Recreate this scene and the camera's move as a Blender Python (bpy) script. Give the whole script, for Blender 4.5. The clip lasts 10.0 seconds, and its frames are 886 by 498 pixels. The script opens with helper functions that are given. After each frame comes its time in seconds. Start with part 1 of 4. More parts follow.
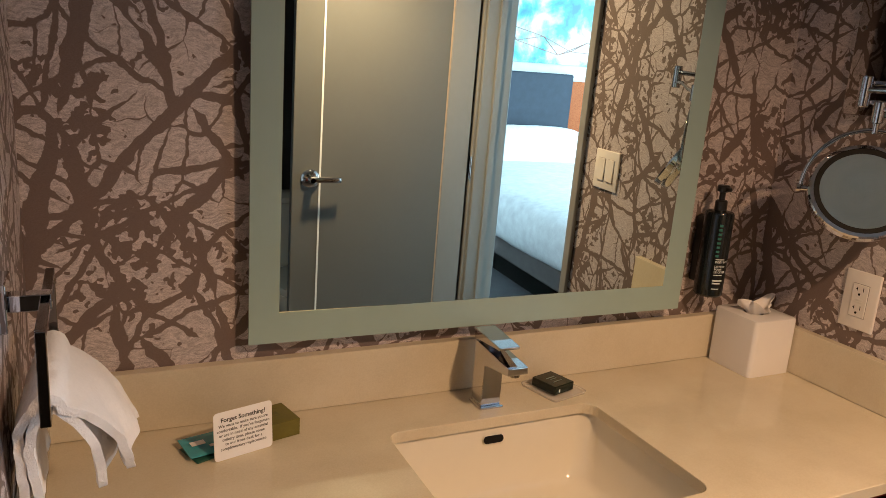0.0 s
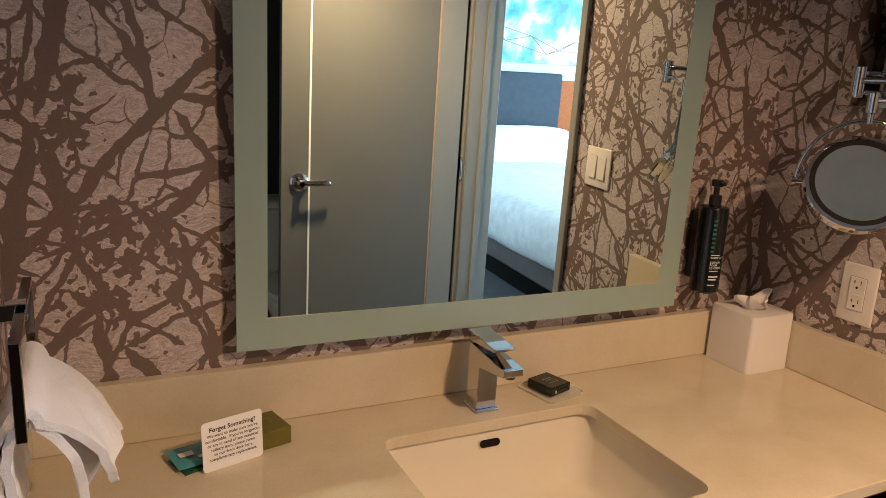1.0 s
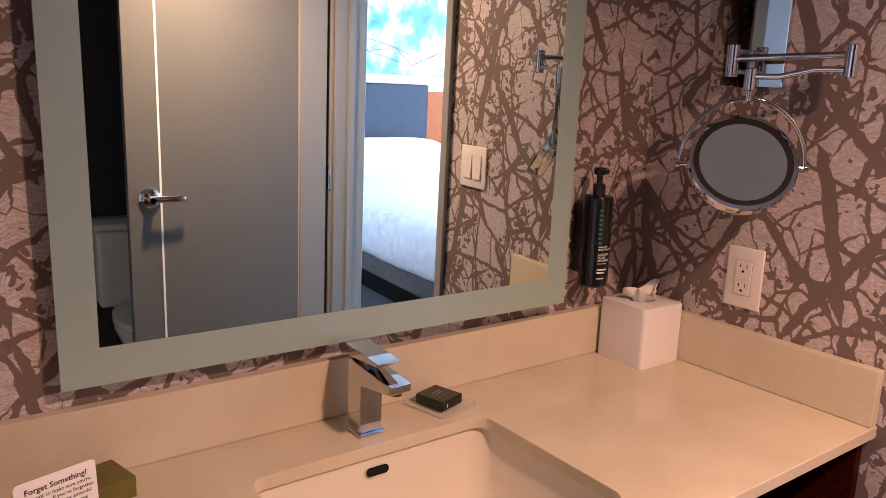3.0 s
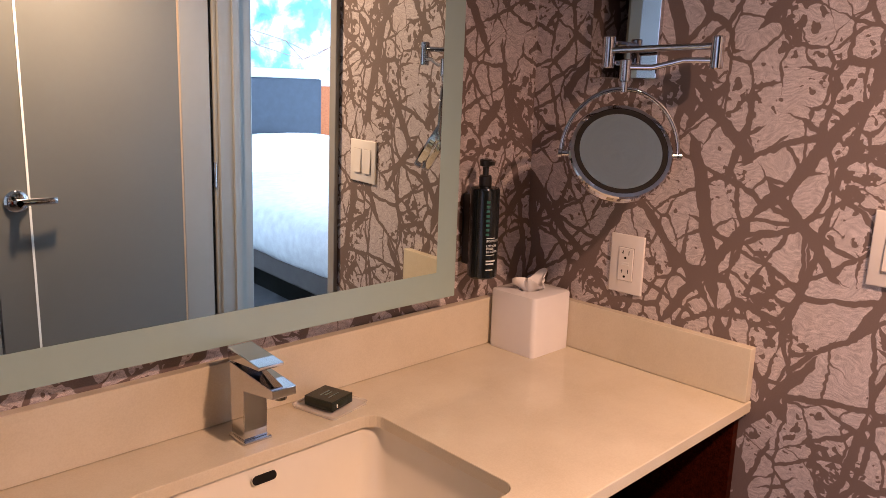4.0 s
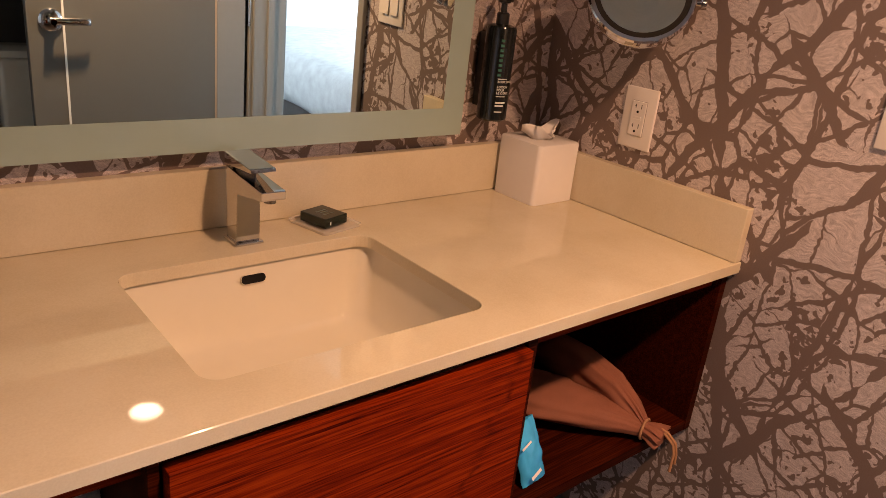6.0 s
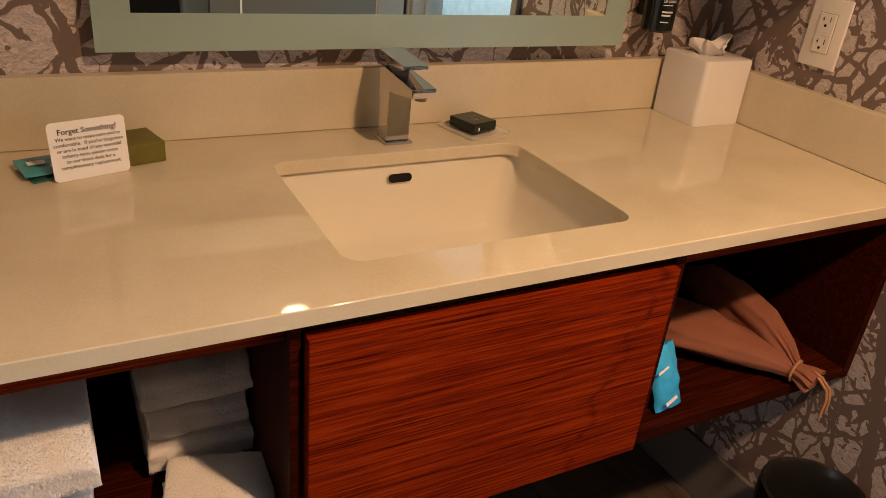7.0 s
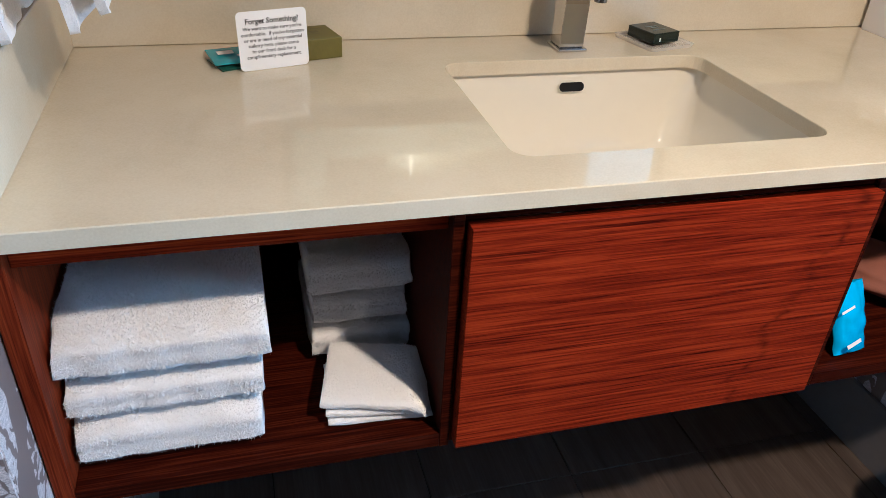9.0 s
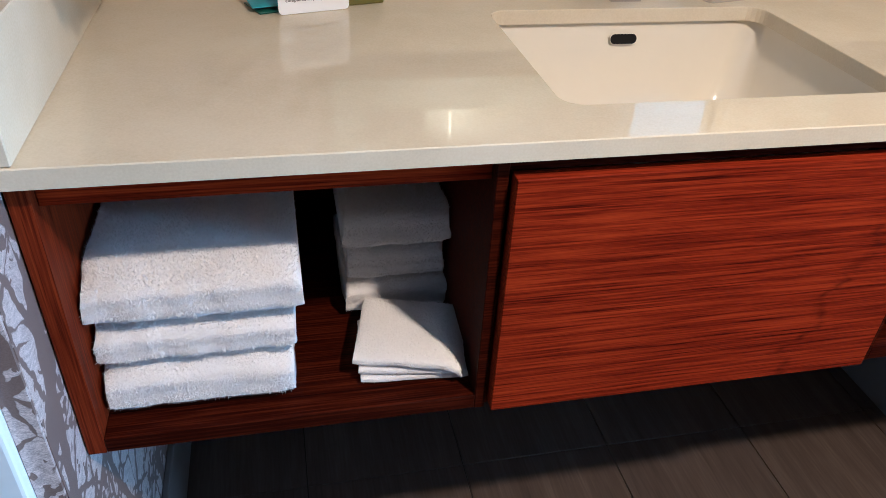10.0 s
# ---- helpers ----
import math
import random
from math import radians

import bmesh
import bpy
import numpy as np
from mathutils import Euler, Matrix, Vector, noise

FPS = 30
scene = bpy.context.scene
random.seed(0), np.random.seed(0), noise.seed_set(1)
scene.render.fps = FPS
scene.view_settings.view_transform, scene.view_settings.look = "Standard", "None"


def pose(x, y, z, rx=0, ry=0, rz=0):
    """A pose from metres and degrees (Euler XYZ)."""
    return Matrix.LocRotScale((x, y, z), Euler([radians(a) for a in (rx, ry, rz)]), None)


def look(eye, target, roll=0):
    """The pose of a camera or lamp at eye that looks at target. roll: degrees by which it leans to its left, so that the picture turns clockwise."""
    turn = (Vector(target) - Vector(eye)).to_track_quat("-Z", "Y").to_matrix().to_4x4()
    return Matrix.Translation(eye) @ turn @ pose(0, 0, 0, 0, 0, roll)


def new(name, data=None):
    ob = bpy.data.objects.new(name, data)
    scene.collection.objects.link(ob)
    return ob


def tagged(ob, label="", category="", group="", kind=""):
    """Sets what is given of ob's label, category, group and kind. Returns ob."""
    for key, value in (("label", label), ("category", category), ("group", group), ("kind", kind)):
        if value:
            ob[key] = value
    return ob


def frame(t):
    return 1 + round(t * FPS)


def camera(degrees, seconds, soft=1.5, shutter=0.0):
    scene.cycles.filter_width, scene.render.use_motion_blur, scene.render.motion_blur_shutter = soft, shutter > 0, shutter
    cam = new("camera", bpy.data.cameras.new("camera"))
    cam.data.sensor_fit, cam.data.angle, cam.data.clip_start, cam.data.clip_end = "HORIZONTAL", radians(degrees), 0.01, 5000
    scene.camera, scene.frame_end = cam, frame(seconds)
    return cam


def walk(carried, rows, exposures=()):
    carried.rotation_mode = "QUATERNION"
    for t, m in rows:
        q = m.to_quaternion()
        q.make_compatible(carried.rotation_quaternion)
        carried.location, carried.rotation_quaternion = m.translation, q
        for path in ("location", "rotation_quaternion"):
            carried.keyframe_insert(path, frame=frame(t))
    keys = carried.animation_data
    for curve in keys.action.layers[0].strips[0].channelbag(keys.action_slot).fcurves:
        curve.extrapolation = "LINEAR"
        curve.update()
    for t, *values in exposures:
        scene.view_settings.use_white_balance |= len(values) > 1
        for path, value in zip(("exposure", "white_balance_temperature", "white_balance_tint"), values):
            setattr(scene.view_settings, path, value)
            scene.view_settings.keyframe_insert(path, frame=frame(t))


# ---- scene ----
cam = camera(61.4, 10.0, soft=0.85)
PATH = [
    (0, (-1.392, -1.196, 1.473), (-0.546, 0.552, 0.996), 4.0),
    (0.5, (-1.388, -1.186, 1.467), (-0.54, 0.562, 0.99), 3.3),
    (1, (-1.379, -1.174, 1.464), (-0.514, 0.568, 0.994), 3.0),
    (1.5, (-1.362, -1.152, 1.448), (-0.47, 0.583, 1.006), 2.8),
    (2, (-1.335, -1.128, 1.438), (-0.406, 0.592, 1.016), 2.4),
    (3.5, (-1.297, -1.039, 1.396), (-0.027, 0.45, 0.987), 1.7),
    (4, (-1.275, -1.056, 1.4), (0.08, 0.355, 0.985), 1.6),
    (4.5, (-1.26, -1.067, 1.395), (0.162, 0.265, 0.948), 2.0),
    (5, (-1.243, -1.103, 1.377), (0.165, 0.224, 0.87), 2.9),
    (5.2, (-1.237, -1.123, 1.366), (0.147, 0.218, 0.83), 3.3),
    (6.3, (-1.236, -1.143, 1.306), (-0.102, 0.308, 0.526), 6.7),
    (6.5, (-1.234, -1.147, 1.296), (-0.175, 0.343, 0.485), 6.6),
    (7, (-1.232, -1.146, 1.271), (-0.353, 0.405, 0.364), 5.7),
    (7.5, (-1.225, -1.143, 1.256), (-0.483, 0.441, 0.286), 4.6),
    (8, (-1.225, -1.141, 1.239), (-0.577, 0.458, 0.227), 4.0),
    (8.5, (-1.238, -1.142, 1.223), (-0.683, 0.476, 0.187), 3.7),
    (9, (-1.247, -1.151, 1.211), (-0.759, 0.475, 0.152), 3.4),
    (9.5, (-1.241, -1.14, 1.191), (-0.806, 0.475, 0.094), 3.3),
    (10, (-1.246, -1.129, 1.174), (-0.855, 0.475, 0.045), 3.3),
]
EXPOSURES = [
    (0.0, -0.47, 6500, 19),
    (1.0, -0.47, 6500, 20),
    (2.0, -0.47, 6300, 34),
    (3.5, -0.16, 6300, 47),
    (4.0, -0.12, 6200, 40),
    (4.5, -0.08, 6500, 46),
    (5.2, -0.16, 7000, 46),
    (6.5, -0.46, 7700, 30),
    (7.0, -0.46, 7200, 22),
    (7.5, -0.15, 5800, 16),
    (8.5, 0.13, 4750, 4),
    (9.5, 0.12, 4450, 10),
    (10.0, 0.11, 4560, 10),
]
walk(cam, [(t, look(eye, target, roll)) for t, eye, target, roll in PATH], EXPOSURES)

# ---- light ----
world = bpy.data.worlds.new("world")
scene.world = world
world.use_nodes = True
wn = world.node_tree
sky = wn.nodes.new("ShaderNodeTexSky")
sky.sky_type, sky.sun_disc, sky.sun_elevation, sky.sun_rotation = "NISHITA", False, radians(35), radians(60)
wn.links.new(sky.outputs[0], wn.nodes["Background"].inputs["Color"])
wn.nodes["Background"].inputs["Strength"].default_value = 0.1


def area_lamp(name, m, watts, colour, w, h=None, shape="RECTANGLE", spread=0):
    d = bpy.data.lights.new(name, "AREA")
    d.energy, d.color, d.shape, d.size = watts, colour, shape, w
    if h:
        d.size_y = h
    if spread:
        d.spread = radians(spread)
    ob = new(name, d)
    ob.matrix_world = m
    return ob


CEIL = 2.08
LAMP = (-0.562, -1.334, 2.0)
# the warm ceiling lamp over the floor before the vanity
area_lamp("ceiling_lamp_bulb", look((LAMP[0], LAMP[1], LAMP[2] - 0.012), (LAMP[0], LAMP[1], 0)), 31, (1.0, 0.66, 0.36), 0.085, shape="DISK", spread=155)
# the bedroom's window: daylight
WINDOW_Y = -2.05
area_lamp("window_daylight", look((4.36, WINDOW_Y, 1.45), (0, WINDOW_Y, 1.2)), 560, (0.58, 0.84, 1.0), 2.2, 1.7)

# ---- materials ----


def material(name, rough=0.5, metal=0.0, colour=(0.5, 0.5, 0.5)):
    m = bpy.data.materials.new(name)
    m.use_nodes = True
    b = m.node_tree.nodes["Principled BSDF"]
    b.inputs["Base Color"].default_value = (*colour, 1)
    b.inputs["Roughness"].default_value = rough
    b.inputs["Metallic"].default_value = metal
    return m, m.node_tree, b


def node(nt, kind, ins=None, **props):
    n = nt.nodes.new(kind)
    for k, v in props.items():
        if k == "op":
            n.operation = v
        elif k == "dtype":
            n.data_type = v
        elif k == "feature":
            n.feature = v
        elif k == "dims":
            n.noise_dimensions = v
        elif k == "clamp":
            n.use_clamp = v
    for k, v in (ins or {}).items():
        if isinstance(v, bpy.types.NodeSocket):
            nt.links.new(v, n.inputs[k])
        else:
            n.inputs[k].default_value = v
    return n


def maths(nt, op, a, b=0.0, c=0.0, clamp=False):
    return node(nt, "ShaderNodeMath", {0: a, 1: b, 2: c}, op=op, clamp=clamp).outputs[0]


def ramp(nt, fac, stops):
    r = nt.nodes.new("ShaderNodeValToRGB")
    nt.links.new(fac, r.inputs[0])
    el = r.color_ramp.elements
    while len(el) < len(stops):
        el.new(0.5)
    for e, (p, c) in zip(el, stops):
        e.position = p
        e.color = (*c, 1) if len(c) == 3 else c
    return r.outputs[0]


def mix(nt, fac, a, b):
    n = nt.nodes.new("ShaderNodeMix")
    n.data_type = "RGBA"
    for k, v in ((0, fac), (6, a), (7, b)):
        if isinstance(v, bpy.types.NodeSocket):
            nt.links.new(v, n.inputs[k])
        elif isinstance(v, tuple):
            n.inputs[k].default_value = (*v, 1) if len(v) == 3 else v
        else:
            n.inputs[k].default_value = v
    return n.outputs[2]


def coords(nt, scale=(1, 1, 1), rot=(0, 0, 0), world_space=True):
    """Texture coordinates in metres."""
    if world_space:
        src = node(nt, "ShaderNodeNewGeometry").outputs["Position"]
    else:
        src = node(nt, "ShaderNodeTexCoord").outputs["Object"]
    return node(nt, "ShaderNodeMapping", {"Vector": src, "Rotation": [radians(a) for a in rot], "Scale": scale}).outputs[0]


def noise_tex(nt, vec, scale, detail=3.0, rough=0.5, out=0):
    return node(nt, "ShaderNodeTexNoise", {"Vector": vec, "Scale": scale, "Detail": detail, "Roughness": rough}).outputs[out]


def bump(nt, b, height, strength=0.3, dist=0.001):
    n = node(nt, "ShaderNodeBump", {"Height": height, "Strength": strength, "Distance": dist})
    nt.links.new(n.outputs[0], b.inputs["Normal"])


def plain(name, colour, rough=0.5, metal=0.0, vary=0.06, scale=40.0, relief=0.1, coat=0.0):
    """Paint, plastic or metal with slight unevenness in tone, gloss and relief."""
    m, nt, b = material(name, rough, metal, colour)
    v = coords(nt, world_space=False)
    big = noise_tex(nt, v, scale * 0.15, 2)
    small = noise_tex(nt, v, scale, 4)
    t = maths(nt, "ADD", maths(nt, "MULTIPLY", big, 0.6), maths(nt, "MULTIPLY", small, 0.4))
    dark = tuple(c * (1 - vary) for c in colour)
    light = tuple(min(1, c * (1 + vary)) for c in colour)
    nt.links.new(ramp(nt, t, [(0.3, dark), (0.7, light)]), b.inputs["Base Color"])
    nt.links.new(maths(nt, "MULTIPLY_ADD", small, rough * 0.3, rough * 0.85), b.inputs["Roughness"])
    if coat:
        b.inputs["Coat Weight"].default_value = coat
        b.inputs["Coat Roughness"].default_value = 0.06
    if relief:
        bump(nt, b, small, relief, 0.0006)
    return m


def wallpaper(name, axis):
    """Woven wallpaper printed with bare branches and leaves. axis: the world axis along the wall ('x' or 'y')."""
    m, nt, b = material(name, 0.45)
    pos = node(nt, "ShaderNodeNewGeometry").outputs["Position"]
    s = node(nt, "ShaderNodeSeparateXYZ", {0: pos})
    flat = node(nt, "ShaderNodeCombineXYZ", {0: s.outputs[0 if axis == "x" else 1], 1: s.outputs[2], 2: 3.7 if axis == "x" else 0.0}).outputs[0]
    # bend the coordinates so that the branches wander
    warp = noise_tex(nt, flat, 9.0, 3, 0.55, out=1)
    warp = node(nt, "ShaderNodeVectorMath", {0: warp, 1: (0.5, 0.5, 0.5)}, op="SUBTRACT").outputs[0]
    warp = node(nt, "ShaderNodeVectorMath", {0: warp, "Scale": 0.042}, op="SCALE").outputs[0]
    bent = node(nt, "ShaderNodeVectorMath", {0: flat, 1: warp}, op="ADD").outputs[0]
    fine = noise_tex(nt, flat, 60.0, 2, 0.5, out=1)
    fine = node(nt, "ShaderNodeVectorMath", {0: fine, 1: (0.5, 0.5, 0.5)}, op="SUBTRACT").outputs[0]
    fine = node(nt, "ShaderNodeVectorMath", {0: fine, "Scale": 0.010}, op="SCALE").outputs[0]
    bent = node(nt, "ShaderNodeVectorMath", {0: bent, 1: fine}, op="ADD").outputs[0]

    def network(scale, stretch, turn, widest, seed, cut, slope):
        """Branches along cell borders; their width comes and goes, so that they taper and end."""
        v = node(nt, "ShaderNodeMapping", {"Vector": bent, "Location": (seed, seed * 0.7, 0), "Rotation": (0, 0, radians(turn)), "Scale": (1, stretch, 1)}).outputs[0]
        e = nt.nodes.new("ShaderNodeTexVoronoi")
        e.feature, e.voronoi_dimensions = "DISTANCE_TO_EDGE", "2D"
        nt.links.new(v, e.inputs["Vector"])
        e.inputs["Scale"].default_value = scale
        w = maths(nt, "MULTIPLY", maths(nt, "SUBTRACT", noise_tex(nt, v, scale * 0.5, 2), cut), slope)
        w = maths(nt, "MINIMUM", w, widest)
        return maths(nt, "SUBTRACT", w, maths(nt, "DIVIDE", e.outputs["Distance"], scale))

    def long_branches(scale, turn, widest, seed, cut, slope):
        """Long, nearly straight branches that cross the wall at one slant, at uneven distances, tapering."""
        v = node(nt, "ShaderNodeMapping", {"Vector": bent, "Location": (seed, seed * 0.7, 0), "Rotation": (0, 0, radians(turn))}).outputs[0]
        u = node(nt, "ShaderNodeSeparateXYZ", {0: v}).outputs[0]
        e = nt.nodes.new("ShaderNodeTexVoronoi")
        e.voronoi_dimensions, e.feature = "1D", "DISTANCE_TO_EDGE"
        nt.links.new(u, e.inputs["W"])
        e.inputs["Scale"].default_value = scale
        w = maths(nt, "MULTIPLY", maths(nt, "SUBTRACT", noise_tex(nt, v, 5.5, 2), cut), slope)
        w = maths(nt, "MINIMUM", w, widest)
        return maths(nt, "SUBTRACT", w, maths(nt, "DIVIDE", e.outputs["Distance"], scale))

    def blend_max(a, b, k=0.004):
        return maths(nt, "SMOOTH_MAX", a, b, k)

    # thick trunks, then limbs and twigs that join them with webbed forks
    trunks = long_branches(3.3, 14, 0.0135, 1.3, 0.36, 0.16)
    for args in ((3.9, -36, 0.0110, 4.1, 0.40, 0.13), (4.6, 43, 0.0100, 2.6, 0.42, 0.11), (6.5, -12, 0.0075, 5.9, 0.43, 0.08), (7.0, 66, 0.0045, 9.2, 0.45, 0.06), (9.0, -58, 0.0040, 6.7, 0.44, 0.05)):
        trunks = blend_max(trunks, long_branches(*args))
    limbs = network(8.5, 0.75, -36, 0.0046, 8.1, 0.38, 0.045)
    twigs = network(17.0, 0.72, 24, 0.0028, 7.7, 0.39, 0.025)
    # ragged leaves in loose clumps
    clump = noise_tex(nt, flat, 8.0, 2)
    clump = maths(nt, "MULTIPLY", maths(nt, "SUBTRACT", clump, 0.655), 0.060)
    blade = maths(nt, "MULTIPLY", maths(nt, "SUBTRACT", noise_tex(nt, bent, 62.0, 1.5, 0.5), 0.47), 0.05)
    leaves = maths(nt, "ADD", maths(nt, "MINIMUM", clump, 0.001), blade)
    top = blend_max(blend_max(trunks, limbs, 0.005), twigs, 0.003)
    top = maths(nt, "MAXIMUM", top, leaves)
    mask = node(nt, "ShaderNodeMapRange", {0: top, 1: -0.0005, 2: 0.0005, 3: 0.0, 4: 1.0}).outputs[0]
    # the weave: fine curved threads on the pale ground, straight ones on the branches
    curl = node(nt, "ShaderNodeVectorMath", {0: bent, 1: node(nt, "ShaderNodeVectorMath", {0: warp, "Scale": 1.5}, op="SCALE").outputs[0]}, op="ADD").outputs[0]
    thread = noise_tex(nt, node(nt, "ShaderNodeMapping", {"Vector": curl, "Scale": (75, 270, 1)}).outputs[0], 1.0, 2)
    weave = noise_tex(nt, node(nt, "ShaderNodeMapping", {"Vector": flat, "Scale": (500, 2200, 1)}).outputs[0], 1.0, 2)
    ground = ramp(nt, maths(nt, "ADD", maths(nt, "MULTIPLY", thread, 0.38), maths(nt, "MULTIPLY", weave, 0.62)), [(0.37, (0.34, 0.285, 0.275)), (0.62, (0.87, 0.77, 0.745))])
    cloud = noise_tex(nt, flat, 5.0, 3)
    ground = mix(nt, maths(nt, "MULTIPLY", cloud, 0.25), ground, (0.42, 0.37, 0.365))
    branch = ramp(nt, weave, [(0.3, (0.165, 0.118, 0.102)), (0.7, (0.235, 0.172, 0.150))])
    nt.links.new(mix(nt, mask, ground, branch), b.inputs["Base Color"])
    nt.links.new(maths(nt, "MULTIPLY_ADD", mask, 0.06, 0.50), b.inputs["Roughness"])
    nt.links.new(maths(nt, "MULTIPLY_ADD", mask, -0.05, 0.30), b.inputs["Metallic"])
    bump(nt, b, maths(nt, "ADD", maths(nt, "MULTIPLY", weave, 0.6), maths(nt, "MULTIPLY", mask, -0.6)), 0.35, 0.0005)
    return m


def wood(name, along, dark, mid, light, rough=0.32, figure=None):
    """Horizontal-grain veneer: streaks along one axis."""
    m, nt, b = material(name, rough)
    st = [95.0, 95.0, 95.0]
    st["xyz".index(along)] = 2.2
    v = coords(nt, tuple(st))
    broad = noise_tex(nt, v, 1.0, 4, 0.6)
    st2 = [420.0, 420.0, 420.0]
    st2["xyz".index(along)] = 9.0
    lines = noise_tex(nt, coords(nt, tuple(st2)), 1.0, 4, 0.65)
    wv = node(nt, "ShaderNodeTexNoise", {"Vector": coords(nt, tuple(c * 2.6 for c in st)), "Scale": 1.0, "Detail": 5.0, "Distortion": 0.6}).outputs[0]
    t = maths(nt, "ADD", maths(nt, "MULTIPLY", broad, 0.24), maths(nt, "ADD", maths(nt, "MULTIPLY", lines, 0.56), maths(nt, "MULTIPLY", wv, 0.20)))
    col = ramp(nt, t, [(0.36, dark), (0.485, mid), (0.60, light)])
    if figure:
        # a gnarled dark line that climbs across the grain
        s = node(nt, "ShaderNodeSeparateXYZ", {0: coords(nt)})
        wander = maths(nt, "MULTIPLY", maths(nt, "SUBTRACT", noise_tex(nt, coords(nt, (6, 6, 26)), 1.0, 3), 0.5), 0.12)
        slant = maths(nt, "MULTIPLY_ADD", s.outputs[2], -0.32, s.outputs[0])
        off = maths(nt, "ABSOLUTE", maths(nt, "ADD", maths(nt, "SUBTRACT", slant, figure), wander))
        line = node(nt, "ShaderNodeMapRange", {0: off, 1: 0.0, 2: 0.011, 3: 1.0, 4: 0.0}).outputs[0]
        line = maths(nt, "MULTIPLY", line, maths(nt, "MULTIPLY", maths(nt, "SUBTRACT", noise_tex(nt, coords(nt, (30, 30, 75)), 1.0, 3), 0.36, clamp=True), 2.2, clamp=True), clamp=True)
        col = mix(nt, line, col, dark)
    nt.links.new(col, b.inputs["Base Color"])
    nt.links.new(maths(nt, "MULTIPLY_ADD", lines, 0.2, rough - 0.1), b.inputs["Roughness"])
    b.inputs["Specular IOR Level"].default_value = 0.03
    bump(nt, b, lines, 0.18, 0.0005)
    return m


def quartz():
    m, nt, b = material("engineered_stone", 0.06)
    v = coords(nt)
    big = noise_tex(nt, v, 7.0, 4, 0.6)
    grain = noise_tex(nt, v, 420.0, 2)
    t = maths(nt, "ADD", maths(nt, "MULTIPLY", big, 0.65), maths(nt, "MULTIPLY", grain, 0.35))
    nt.links.new(ramp(nt, t, [(0.3, (0.58, 0.50, 0.355)), (0.55, (0.66, 0.58, 0.43)), (0.8, (0.71, 0.645, 0.51))]), b.inputs["Base Color"])
    nt.links.new(maths(nt, "MULTIPLY_ADD", noise_tex(nt, v, 30.0, 3), 0.02, 0.022), b.inputs["Roughness"])
    b.inputs["Specular IOR Level"].default_value = 0.5
    return m


def terry(name, colour):
    m, nt, b = material(name, 0.95, 0.0, colour)
    v = coords(nt, world_space=False)
    n1 = noise_tex(nt, v, 260.0, 3, 0.75)
    n2 = noise_tex(nt, v, 25.0, 3)
    nt.links.new(ramp(nt, maths(nt, "ADD", maths(nt, "MULTIPLY", n1, 0.6), maths(nt, "MULTIPLY", n2, 0.4)), [(0.25, tuple(c * 0.90 for c in colour)), (0.7, colour)]), b.inputs["Base Color"])
    b.inputs["Sheen Weight"].default_value = 0.25
    b.inputs["Specular IOR Level"].default_value = 0.1
    bump(nt, b, n1, 0.8, 0.0024)
    return m


def cloth(name, colour, rough=0.85, wale=900.0):
    m, nt, b = material(name, rough, 0.0, colour)
    v = coords(nt, world_space=False)
    w = noise_tex(nt, v, wale, 2)
    g = noise_tex(nt, v, 18.0, 3)
    nt.links.new(ramp(nt, maths(nt, "ADD", maths(nt, "MULTIPLY", w, 0.45), maths(nt, "MULTIPLY", g, 0.55)), [(0.3, tuple(c * 0.8 for c in colour)), (0.7, tuple(min(1, c * 1.15) for c in colour))]), b.inputs["Base Color"])
    bump(nt, b, w, 0.4, 0.0008)
    return m


def glow(name, colour, strength):
    m, nt, b = material(name, 0.4, 0.0, colour)
    b.inputs["Emission Color"].default_value = (*colour, 1)
    b.inputs["Emission Strength"].default_value = strength
    return m


def floor_tile():
    """Porcelain plank with a streaky stone-wood print."""
    m, nt, b = material("floor_porcelain", 0.38)
    rnd = node(nt, "ShaderNodeObjectInfo").outputs["Random"]
    pos = node(nt, "ShaderNodeNewGeometry").outputs["Position"]
    off = node(nt, "ShaderNodeCombineXYZ", {0: maths(nt, "MULTIPLY", rnd, 37.0), 1: maths(nt, "MULTIPLY", rnd, 11.0), 2: 0.0}).outputs[0]
    v = node(nt, "ShaderNodeVectorMath", {0: pos, 1: off}, op="ADD").outputs[0]
    streak = noise_tex(nt, node(nt, "ShaderNodeMapping", {"Vector": v, "Rotation": (0, 0, radians(8)), "Scale": (38, 2.6, 1)}).outputs[0], 1.0, 5, 0.6)
    fine = noise_tex(nt, node(nt, "ShaderNodeMapping", {"Vector": v, "Rotation": (0, 0, radians(8)), "Scale": (260, 12, 1)}).outputs[0], 1.0, 3)
    t = maths(nt, "ADD", maths(nt, "MULTIPLY", streak, 0.65), maths(nt, "MULTIPLY", fine, 0.35))
    nt.links.new(ramp(nt, t, [(0.32, (0.05, 0.036, 0.029)), (0.52, (0.09, 0.066, 0.053)), (0.7, (0.14, 0.105, 0.085))]), b.inputs["Base Color"])
    bump(nt, b, fine, 0.15, 0.0006)
    return m


def painting():
    """Watercolour: turquoise washes on white."""
    m, nt, b = material("watercolour_print", 0.4)
    v = coords(nt, world_space=False)
    n = node(nt, "ShaderNodeTexNoise", {"Vector": v, "Scale": 3.4, "Detail": 5.0, "Roughness": 0.55, "Distortion": 0.25}).outputs[0]
    nt.links.new(ramp(nt, n, [(0.34, (0.01, 0.20, 0.32)), (0.42, (0.03, 0.40, 0.52)), (0.47, (0.22, 0.58, 0.66)), (0.55, (0.72, 0.77, 0.78))]), b.inputs["Base Color"])
    return m


